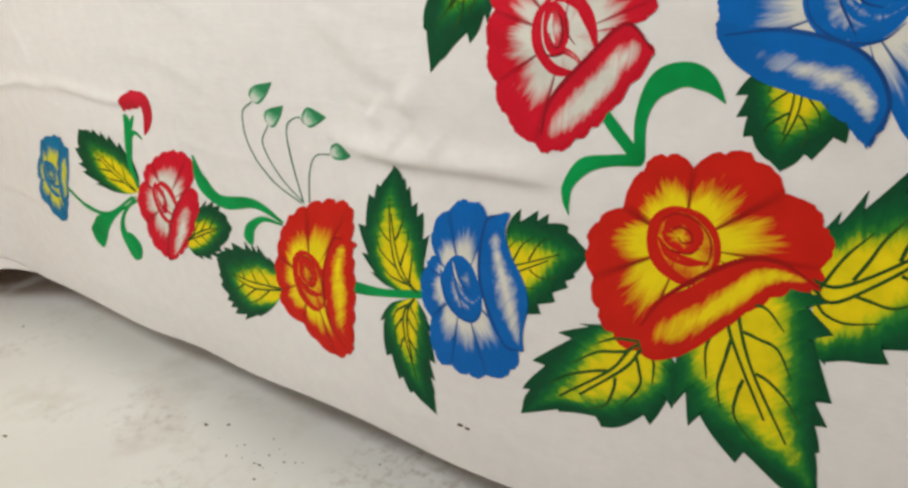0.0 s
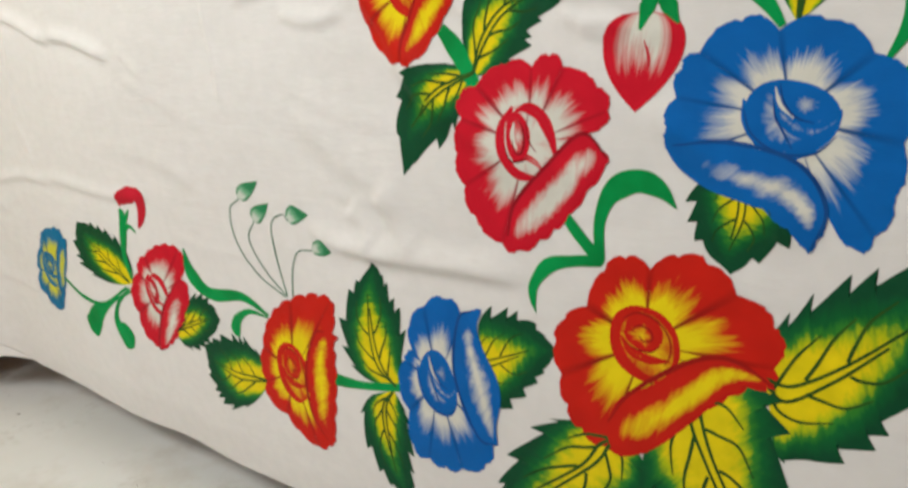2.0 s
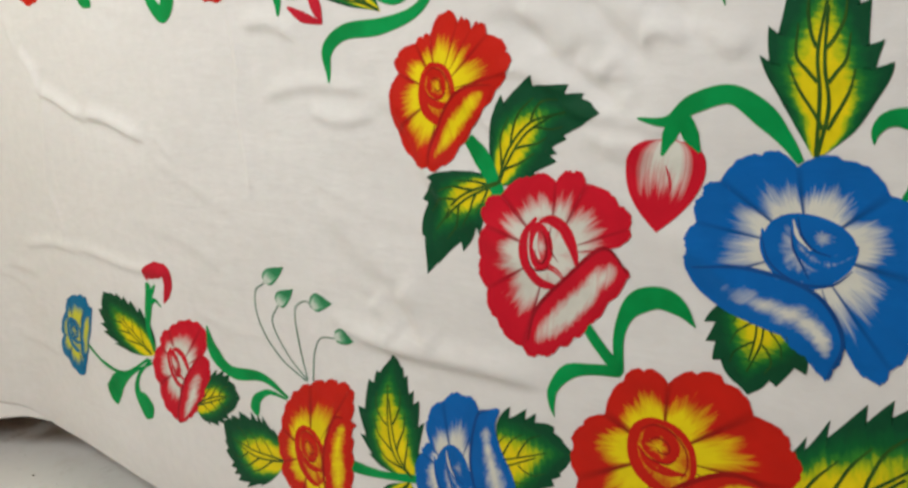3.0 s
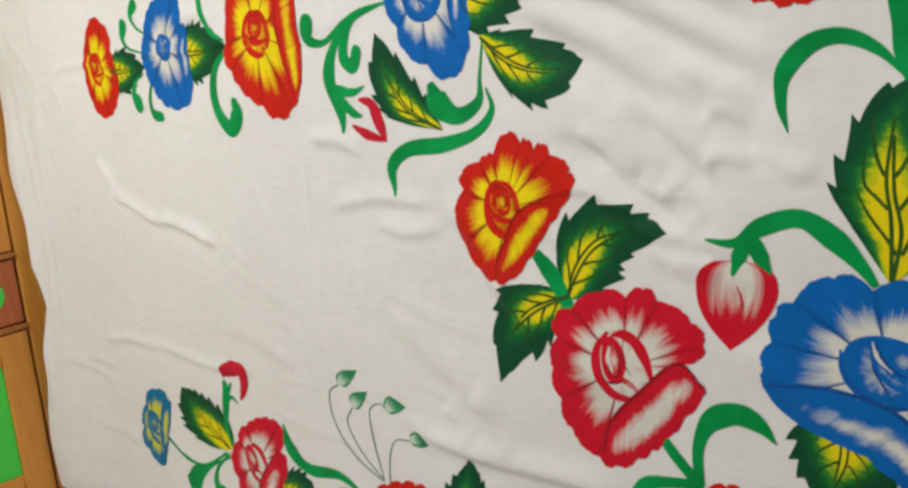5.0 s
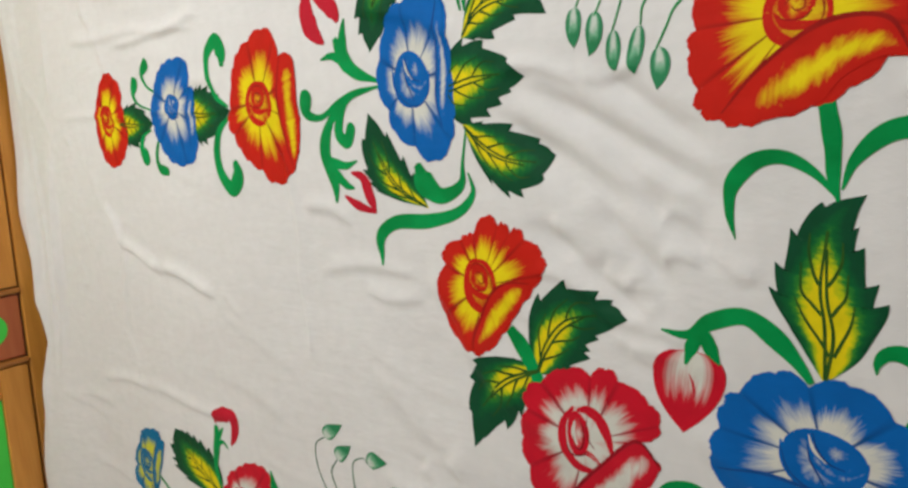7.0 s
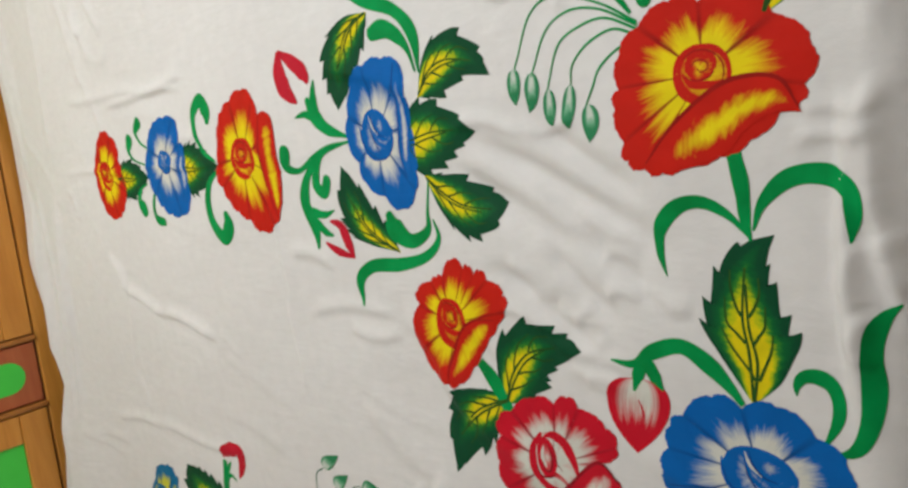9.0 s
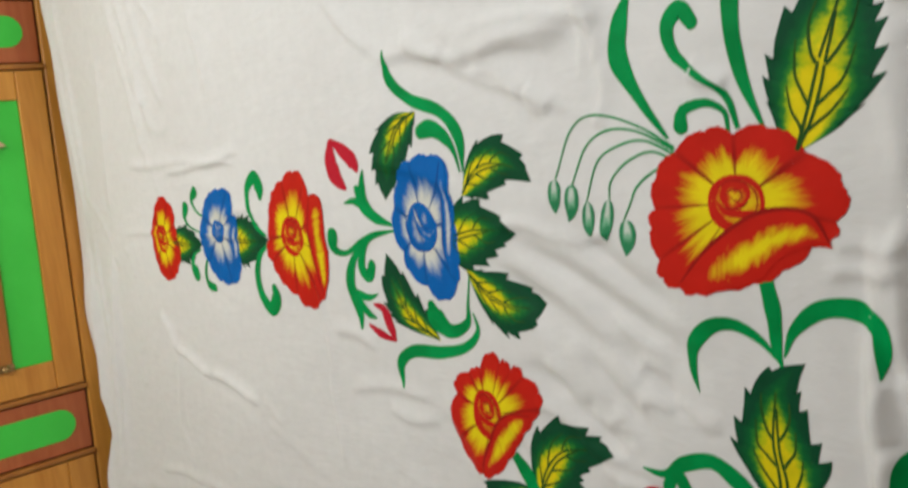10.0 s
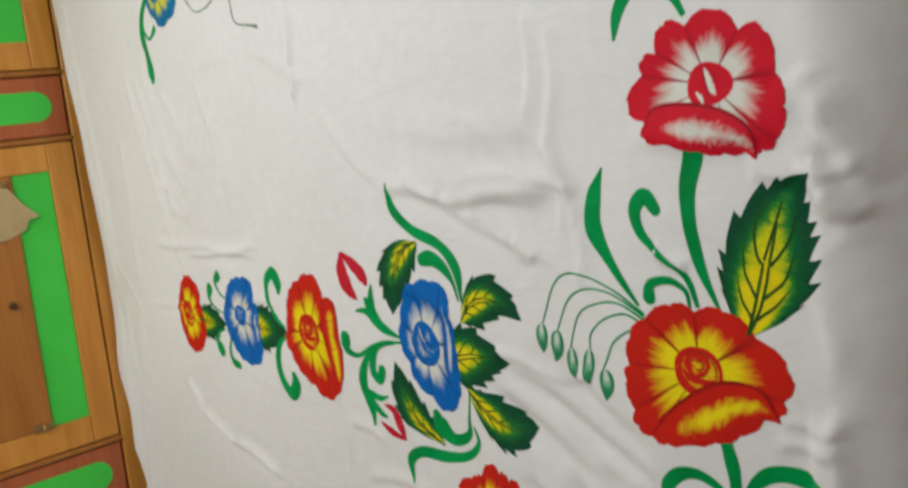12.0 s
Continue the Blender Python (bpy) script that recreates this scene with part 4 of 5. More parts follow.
# middle spray
stem("green stem", STEM, [(2.261, 1.087, 0.0164), (2.265, 1.046, 0.017), (2.264, 1.011, 0.0117), (2.267, 0.989, 0.003)], "stem")
stem("curling green leaf blade", STEM, [(2.268, 0.991, 0.0026), (2.246, 1.017, 0.0094), (2.218, 1.032, 0.0135), (2.189, 1.028, 0.0177), (2.164, 1.005, 0.0166), (2.159, 0.98, 0.0114), (2.165, 0.952, 0.001)], "stem")
stem("curling green leaf blade", STEM, [(2.271, 1, 0.0022), (2.284, 1.027, 0.0113), (2.312, 1.049, 0.0183), (2.344, 1.051, 0.021), (2.368, 1.037, 0.0174), (2.371, 1.017, 0.017), (2.366, 0.986, 0.002)], "stem")
stem("slim green leaf blade", STEM, [(2.142, 1.405, 0.0022), (2.121, 1.368, 0.023), (2.116, 1.329, 0.0247), (2.139, 1.28, 0.0134), (2.168, 1.235, 0.0045)], "stem")
stem("green scroll with a rounded end", STEM, [(2.252, 1.235, 0.0051), (2.243, 1.269, 0.0089), (2.216, 1.294, 0.0071), (2.189, 1.322, 0.0134), (2.184, 1.351, 0.0187), (2.201, 1.366, 0.0184), (2.214, 1.349, 0.0155)], "stem")
stem("green scroll with a rounded end", STEM, [(2.241, 1.234, 0.0039), (2.239, 1.254, 0.0067), (2.218, 1.266, 0.009), (2.191, 1.262, 0.0133), (2.186, 1.245, 0.0171)], "stem")
stem("thick green stem", STEM, [(2.28, 1.23, 0.0032), (2.264, 1.279, 0.0133), (2.258, 1.327, 0.018), (2.262, 1.373, 0.0218), (2.281, 1.415, 0.0228)], "stem")
stem("thin green bud stalk painted on the sheet", STEM, [(2.174, 1.225, 0.0034), (2.13, 1.254, 0.0027), (2.072, 1.275, 0.0024), (2.03, 1.263, 0.0023), (1.995, 1.206, 0.0021)], "tendril")
leaf("small green bud with a white heart", FULL_BUD, (1.993, 1.206), (1.986, 1.163), (2.001, 1.189), (1.978, 1.189), 0, 0.5, "bud")
stem("thin green bud stalk painted on the sheet", STEM, [(2.174, 1.222, 0.0034), (2.129, 1.248, 0.0027), (2.087, 1.255, 0.0024), (2.05, 1.24, 0.0023), (2.018, 1.193, 0.0021)], "tendril")
leaf("small green bud with a white heart", FULL_BUD, (2.019, 1.198), (2.004, 1.152), (2.028, 1.178), (2.005, 1.178), 0, 0.5, "bud")
stem("thin green bud stalk painted on the sheet", STEM, [(2.173, 1.218, 0.0034), (2.136, 1.237, 0.0027), (2.101, 1.236, 0.0024), (2.065, 1.221, 0.0023), (2.039, 1.174, 0.0021)], "tendril")
leaf("small green bud with a white heart", FULL_BUD, (2.041, 1.175), (2.04, 1.133), (2.048, 1.154), (2.028, 1.154), 0, 0.5, "bud")
stem("thin green bud stalk painted on the sheet", STEM, [(2.172, 1.212, 0.0034), (2.142, 1.224, 0.0027), (2.106, 1.215, 0.0024), (2.081, 1.196, 0.0023), (2.075, 1.175, 0.0021)], "tendril")
leaf("small green bud with a white heart", FULL_BUD, (2.073, 1.175), (2.063, 1.126), (2.078, 1.154), (2.057, 1.153), 0, 0.5, "bud")
stem("thin green bud stalk painted on the sheet", STEM, [(2.175, 1.205, 0.0034), (2.147, 1.203, 0.0027), (2.118, 1.187, 0.0024), (2.105, 1.168, 0.0023), (2.092, 1.149, 0.0021)], "tendril")
leaf("small green bud with a white heart", FULL_BUD, (2.095, 1.15), (2.088, 1.107), (2.108, 1.134), (2.083, 1.132), 0, 0.5, "bud")
leaf("large green leaf with a yellow heart", LEAF, (2.309, 1.203), (2.407, 1.373), [(2.291, 1.232), (2.283, 1.263), (2.296, 1.306), (2.33, 1.348), (2.372, 1.368)], [(2.36, 1.226), (2.39, 1.255), (2.397, 1.305), (2.392, 1.345)], 10, 0.7, gold=0.9)
flower("large orange and yellow rose", ORANGE, (2.241, 1.16, 0.03, 0.028), [(2.173, 1.221), (2.214, 1.24), (2.246, 1.231), (2.287, 1.233), (2.321, 1.204), (2.354, 1.169), (2.342, 1.134), (2.336, 1.118), (2.316, 1.111), (2.267, 1.08), (2.209, 1.069), (2.18, 1.063), (2.16, 1.07), (2.136, 1.08), (2.135, 1.101), (2.128, 1.141), (2.137, 1.16), (2.144, 1.197)], ([(2.155, 1.075), (2.19, 1.105), (2.223, 1.131), (2.265, 1.149), (2.303, 1.15), (2.323, 1.137), (2.334, 1.11)], [(2.166, 1.065), (2.211, 1.068), (2.256, 1.08), (2.277, 1.099), (2.309, 1.113), (2.334, 1.11)]))
stem("slim green scroll", STEM, [(0.927, 1.219, 0.0046), (0.893, 1.236, 0.0073), (0.879, 1.261, 0.0157), (0.902, 1.277, 0.0272)], "stem")
stem("slim green scroll", STEM, [(0.904, 1.186, 0.0039), (0.847, 1.201, 0.006), (0.827, 1.223, 0.0159), (0.84, 1.246, 0.0298)], "stem")
stem("slim green scroll", STEM, [(0.89, 1.146, 0.004), (0.852, 1.137, 0.0082), (0.832, 1.114, 0.0219), (0.844, 1.092, 0.0387)], "stem")
stem("slim green scroll", STEM, [(0.918, 1.127, 0.0074), (0.899, 1.098, 0.0129), (0.901, 1.068, 0.0205), (0.935, 1.06, 0.0192)], "stem")
stem("green scroll with a rounded end", STEM, [(1.223, 1.165, 0.0045), (1.172, 1.19, 0.0113), (1.156, 1.228, 0.0156), (1.162, 1.263, 0.0215), (1.2, 1.283, 0.0257), (1.215, 1.261, 0.0389), (1.213, 1.243, 0.017)], "stem")
stem("green scroll with a rounded end", STEM, [(1.221, 1.15, 0.0054), (1.176, 1.127, 0.0156), (1.155, 1.091, 0.026), (1.162, 1.049, 0.0277), (1.195, 1.02, 0.0284), (1.223, 1.042, 0.038), (1.221, 1.062, 0.0209)], "stem")
stem("green scroll with a rounded end", STEM, [(1.64, 1.157, 0.004), (1.587, 1.155, 0.0072), (1.544, 1.143, 0.0092), (1.492, 1.125, 0.0101), (1.457, 1.135, 0.0202), (1.463, 1.157, 0.031)], "stem")
stem("green scroll with a rounded end", STEM, [(1.626, 1.156, 0.0031), (1.572, 1.147, 0.0071), (1.545, 1.128, 0.0134), (1.532, 1.099, 0.0227), (1.55, 1.084, 0.0198), (1.563, 1.103, 0.0206)], "stem")
stem("green bud stem", STEM, [(1.566, 1.146, 0.0062), (1.515, 1.117, 0.0159), (1.491, 1.074, 0.0277), (1.506, 1.029, 0.0242), (1.507, 0.993, 0.005)], "stem")
stem("pointed green sepal", STEM, [(1.503, 1.056, 0.0177), (1.54, 1.049, 0.012), (1.569, 1.055, 0.0022)], "stem")
stem("pointed green sepal", STEM, [(1.509, 1.042, 0.0175), (1.534, 1.021, 0.0144), (1.554, 1.014, 0.0035)], "stem")
stem("crimson rosebud petal", ROSE_RED, [(1.551, 1.038, 0.0037), (1.577, 1.029, 0.017), (1.587, 1.001, 0.0214), (1.595, 0.978, 0.005)], "bud_petal")
stem("crimson rosebud petal", ROSE_RED, [(1.528, 1.003, 0.0045), (1.557, 0.988, 0.0152), (1.596, 0.977, 0.0047)], "bud_petal")
stem("green bud stem", STEM, [(1.638, 1.165, 0.0051), (1.593, 1.182, 0.02), (1.568, 1.206, 0.0282), (1.555, 1.236, 0.0099)], "stem")
stem("pointed green sepal", STEM, [(1.569, 1.21, 0.0239), (1.575, 1.238, 0.016), (1.584, 1.26, 0.0032)], "stem")
stem("pointed green sepal", STEM, [(1.576, 1.195, 0.0161), (1.545, 1.211, 0.0124), (1.514, 1.21, 0.003)], "stem")
stem("crimson rosebud petal", ROSE_RED, [(1.499, 1.318, 0.0111), (1.492, 1.28, 0.0378), (1.504, 1.254, 0.0337), (1.528, 1.232, 0.0057)], "bud_petal")
stem("crimson rosebud petal", ROSE_RED, [(1.499, 1.318, 0.008), (1.541, 1.291, 0.0274), (1.562, 1.273, 0.0265), (1.568, 1.257, 0.0071)], "bud_petal")
stem("green drop-shaped curl", STEM, [(1.801, 1.085, 0.0029), (1.788, 1.044, 0.0059), (1.78, 1.014, 0.0134), (1.74, 1, 0.024), (1.708, 1.019, 0.0389), (1.701, 1.037, 0.021)], "stem")
stem("waving green leaf blade", STEM, [(1.796, 1.03, 0.003), (1.801, 1.002, 0.01), (1.768, 0.977, 0.0145), (1.706, 0.965, 0.0209), (1.636, 0.962, 0.0199), (1.597, 0.939, 0.0201), (1.598, 0.898, 0.0031)], "stem")
stem("waving green leaf blade", STEM, [(1.687, 1.429, 0.004), (1.688, 1.387, 0.0183), (1.73, 1.349, 0.0186), (1.791, 1.322, 0.0191), (1.821, 1.285, 0.0212), (1.822, 1.231, 0.0028)], "stem")
stem("green drop-shaped curl", STEM, [(1.815, 1.233, 0.0036), (1.807, 1.265, 0.0098), (1.789, 1.288, 0.0219), (1.765, 1.301, 0.026), (1.74, 1.299, 0.0213)], "stem")
leaf("green leaf with a yellow heart", LEAF, (1.738, 1.33), (1.63, 1.206), [(1.674, 1.333), (1.625, 1.301), (1.616, 1.245)], [(1.724, 1.297), (1.684, 1.249)], 7, 0.7)
leaf("green leaf with a yellow heart", LEAF, (1.81, 1.2), (1.952, 1.207), [(1.842, 1.262), (1.892, 1.274), (1.934, 1.244)], [(1.853, 1.192), (1.904, 1.211)], 7, 0.7)
leaf("green leaf with a yellow heart", LEAF, (1.768, 1.144), (1.909, 1.141), [(1.78, 1.186), (1.826, 1.194), (1.874, 1.17)], [(1.786, 1.094), (1.84, 1.102), (1.876, 1.124)], 7, 0.7)
leaf("green leaf with a yellow heart", LEAF, (1.796, 1.092), (1.937, 1.045), [(1.851, 1.092), (1.905, 1.067)], [(1.822, 1.03), (1.866, 1.001), (1.911, 1.014)], 7, 0.7)
leaf("green leaf with a yellow heart", LEAF, (1.71, 0.983), (1.607, 1.123), [(1.61, 1.005), (1.585, 1.055)], [(1.69, 1.024), (1.646, 1.083)], 7, 0.7)
leaf("small green leaf", LEAF, (0.739, 1.169), (0.903, 1.159), (0.809, 1.206), (0.788, 1.117), 6, 0.7)
leaf("small green leaf", LEAF, (1.059, 1.168), (1.228, 1.159), (1.119, 1.211), (1.095, 1.107), 8, 0.7)
flower("small orange and yellow flower", ORANGE, (0.685, 1.18, 0.03, 0.033), [(0.656, 1.24), (0.707, 1.281), (0.751, 1.268), (0.773, 1.241), (0.764, 1.211), (0.775, 1.166), (0.772, 1.136), (0.74, 1.097), (0.7, 1.078), (0.654, 1.083), (0.626, 1.115), (0.617, 1.178)], None)
flower("small blue and white flower", BLUE, (0.999, 1.184, 0.029, 0.025), [(0.924, 1.219), (0.977, 1.268), (1.072, 1.269), (1.086, 1.244), (1.08, 1.215), (1.091, 1.19), (1.08, 1.139), (1.076, 1.09), (1.028, 1.068), (0.962, 1.078), (0.921, 1.115), (0.898, 1.169)], ([(1.08, 1.217), (1.056, 1.178), (1.051, 1.141), (1.054, 1.102)], [(1.096, 1.213), (1.084, 1.175), (1.082, 1.14), (1.064, 1.099)]))
flower("orange and yellow flower", ORANGE, (1.326, 1.162, 0.038, 0.035), [(1.228, 1.159), (1.253, 1.234), (1.312, 1.267), (1.36, 1.281), (1.394, 1.263), (1.4, 1.218), (1.388, 1.183), (1.432, 1.142), (1.429, 1.119), (1.42, 1.078), (1.389, 1.036), (1.341, 1.025), (1.307, 1.048), (1.259, 1.074), (1.229, 1.114), (1.21, 1.138)], ([(1.399, 1.237), (1.391, 1.195), (1.382, 1.137), (1.389, 1.092), (1.401, 1.047)], [(1.442, 1.231), (1.441, 1.181), (1.434, 1.12), (1.422, 1.08), (1.401, 1.047)]))
flower("blue and white flower with broad petals", BLUE, (1.707, 1.158, 0.036, 0.038), [(1.647, 1.194), (1.672, 1.244), (1.708, 1.262), (1.748, 1.266), (1.787, 1.25), (1.787, 1.207), (1.787, 1.164), (1.785, 1.111), (1.774, 1.072), (1.734, 1.045), (1.7, 1.067), (1.661, 1.089), (1.653, 1.122), (1.635, 1.157)], ([(1.77, 1.258), (1.764, 1.214), (1.76, 1.169), (1.753, 1.127), (1.76, 1.089)], [(1.784, 1.252), (1.78, 1.208), (1.782, 1.159), (1.773, 1.117), (1.766, 1.084)]))
stem("small brown stain", STAIN, [(1.732, 0.123, 0.0038), (1.738, 0.124, 0.006), (1.742, 0.124, 0.0031)], "stain")
stem("small brown stain", STAIN, [(1.746, 0.123, 0.004), (1.751, 0.122, 0.005), (1.755, 0.123, 0.002)], "stain")

# top edge of the pattern
stem("curling green leaf blade", STEM, [(2.286, 1.552, 0.0069), (2.269, 1.581, 0.012), (2.224, 1.595, 0.016), (2.201, 1.577, 0.0163), (2.189, 1.546, 0.0032)], "stem")
flower("crimson and white poppy-like flower", CRIMSON, (2.306, 1.475, 0.028, 0.023), [(2.285, 1.542), (2.322, 1.551), (2.348, 1.523), (2.376, 1.519), (2.383, 1.473), (2.391, 1.44), (2.374, 1.406), (2.358, 1.398), (2.34, 1.4), (2.299, 1.402), (2.245, 1.42), (2.215, 1.429), (2.22, 1.448), (2.194, 1.469), (2.22, 1.501), (2.225, 1.519), (2.242, 1.521), (2.257, 1.55)], ([(2.216, 1.443), (2.233, 1.462), (2.285, 1.458), (2.329, 1.441), (2.352, 1.418), (2.349, 1.391)], [(2.217, 1.43), (2.267, 1.413), (2.304, 1.403), (2.333, 1.402), (2.349, 1.391)]), closed=True)
stem("slim green scroll", STEM, [(0.817, 1.956, 0.0145), (0.766, 1.921, 0.0243), (0.75, 1.876, 0.031), (0.759, 1.831, 0.0244), (0.762, 1.781, 0.04), (0.755, 1.761, 0.0116)], "stem")
stem("slim green scroll", STEM, [(0.764, 1.886, 0.0101), (0.793, 1.862, 0.0077), (0.834, 1.877, 0.0169)], "stem")
flower("small blue and yellow flower", BLUE_YELLOW, (0.885, 1.944, 0.033, 0.015), [(0.845, 1.996), (0.939, 1.98), (0.995, 1.923), (0.988, 1.886), (0.933, 1.874), (0.88, 1.869), (0.853, 1.893), (0.816, 1.929), (0.822, 1.962), (0.811, 1.986)], None)
stem("thin bud stalk", LINE, [(1.044, 1.922, 0.0065), (1.053, 1.888, 0.0051), (1.084, 1.856, 0.0027), (1.133, 1.849, 0.0031), (1.176, 1.856, 0.0036)], "tendril")
stem("thin bud stalk", LINE, [(1.256, 1.858, 0.0051), (1.252, 1.837, 0.005), (1.255, 1.792, 0.0035), (1.317, 1.771, 0.0042), (1.345, 1.762, 0.0087)], "tendril")


def hem_fold():
    """A turned-up bit of hem that hangs below the sheet's corner."""
    n, m = 40, 9
    s, k = np.meshgrid(np.linspace(0, 1, n), np.linspace(0, 1, m), indexing="ij")
    x = 0.02 + 0.27 * s
    y = depth(x, hem(x)) + 0.008 - 0.03 * k * (1 - s)
    z = hem(x) + 0.012 - (0.014 + 0.058 * (1 - s) ** 0.7) * k
    ob = mesh_object("hem_fold", np.stack([x, y, z], -1).reshape(-1, 3), grid_faces(n, m), CLOTH, bedsheet)
    thick = ob.modifiers.new("thickness", "SOLIDIFY")
    thick.thickness = 0.002


hem_fold()


# ---- room ----
def setting(name, x0, x1, y0, y1, z0, z1, material, label, category):
    return tagged(slab(name, x0, x1, y0, y1, z0, z1, material, None, 0.0), label, category, kind="structure")


setting("floor", ROOM_X0 - 0.2, ROOM_X1 + 0.2, ROOM_Y0 - 0.2, ROOM_Y1 + 0.2, FLOOR_Z - 0.12, FLOOR_Z, FLOOR, "pale worn cement floor with specks of dirt", "floor")
# this ceiling and the ochre walls are unseen, added to enclose the light
setting("ceiling", ROOM_X0 - 0.2, ROOM_X1 + 0.2, ROOM_Y0 - 0.2, ROOM_Y1 + 0.2, CEIL, CEIL + 0.12, CEILING, "unseen plain white ceiling added to close the room", "ceiling")
setting("wall_north", ROOM_X0 - 0.2, ROOM_X1 + 0.2, ROOM_Y1, ROOM_Y1 + 0.2, FLOOR_Z, CEIL, PALE_WALL, "pale limewashed wall behind the hanging sheet", "wall")
setting("wall_west", ROOM_X0 - 0.2, ROOM_X0, ROOM_Y0, ROOM_Y1, FLOOR_Z, CEIL, UNSEEN_WALL, "unseen dim ochre wall added behind the cupboard", "wall")
setting("wall_east", ROOM_X1, ROOM_X1 + 0.2, ROOM_Y0, ROOM_Y1, FLOOR_Z, CEIL, UNSEEN_WALL, "unseen dim ochre side wall added to close the room", "wall")


def wall_south():
    """An unseen wall added behind the camera, with the added windows' openings through it."""
    bm = bmesh.new()
    y0, y1, last = ROOM_Y0 - 0.2, ROOM_Y0, ROOM_X0 - 0.2
    for wx, wz, ww, wh, *_ in ADDED_WINDOWS:
        box(bm, last, wx - ww / 2, y0, y1, FLOOR_Z, CEIL)
        box(bm, wx - ww / 2, wx + ww / 2, y0, y1, FLOOR_Z, wz - wh / 2)
        box(bm, wx - ww / 2, wx + ww / 2, y0, y1, wz + wh / 2, CEIL)
        last = wx + ww / 2
    box(bm, last, ROOM_X1 + 0.2, y0, y1, FLOOR_Z, CEIL)
    tagged(part("wall_south", bm, UNSEEN_WALL), "unseen dim ochre wall added behind the camera, with two openings for added light", "wall", kind="structure")


wall_south()


# ---- cupboard ----
def stadium(name, x0, x1, y0, y1, z0, z1, material, parent):
    """A flat inlay with half-round ends, its long side along y."""
    bm = bmesh.new()
    r, cz = (z1 - z0) / 2, (z0 + z1) / 2
    outline = [(y1 - r + r * math.cos(a), cz + r * math.sin(a)) for a in np.linspace(-math.pi / 2, math.pi / 2, 15)]
    outline += [(y0 + r + r * math.cos(a), cz + r * math.sin(a)) for a in np.linspace(math.pi / 2, 1.5 * math.pi, 15)]
    back = [bm.verts.new((x0, y, z)) for y, z in outline]
    front = [bm.verts.new((x1, y, z)) for y, z in outline]
    bm.faces.new(front)
    bm.faces.new(back[::-1])
    for i in range(len(outline)):
        j = (i + 1) % len(outline)
        bm.faces.new((back[i], back[j], front[j], front[i]))
    bmesh.ops.recalc_face_normals(bm, faces=bm.faces)
    return part(name, bm, material, parent)


FACE, DEEP_BACK = -0.022, -0.50
C_Y0, C_Y1 = -1.35, 0.10
POST = 0.098
cupboard = tagged(new("cupboard"), "varnished amber wooden cupboard with bright green inlaid panels", "cupboard")


def door(z0, z1, y0, y1, strip):
    """A framed door: stiles, rails, green inlaid strips and a brown raised panel between them."""
    leaf_ob = new("door")
    leaf_ob.parent = cupboard
    x = FACE + 0.004
    rail = 0.085
    slab("stile", x - 0.03, x, y1 - strip, y1, z0, z1, AMBER, leaf_ob)
    slab("stile", x - 0.03, x, y0, y0 + strip, z0, z1, AMBER, leaf_ob)
    slab("rail", x - 0.03, x - 0.001, y0 + strip + 0.001, y1 - strip - 0.001, z1 - rail, z1, AMBER, leaf_ob)
    slab("rail", x - 0.03, x - 0.001, y0 + strip + 0.001, y1 - strip - 0.001, z0, z0 + rail, AMBER, leaf_ob)
    a, b = y0 + strip, y1 - strip
    slab("green_inlay", x - 0.026, x - 0.008, b - 0.110, b - 0.001, z0 + rail, z1 - rail, GREEN, leaf_ob, 0.001, "bright green inlaid strip")
    slab("green_inlay", x - 0.026, x - 0.008, a + 0.001, a + 0.110, z0 + rail, z1 - rail, GREEN, leaf_ob, 0.001, "bright green inlaid strip")
    slab("panel", x - 0.026, x + 0.002, a + 0.111, b - 0.111, z0 + rail, z1 - rail, BROWN, leaf_ob, 0.006, "brown raised wooden panel")
    return leaf_ob


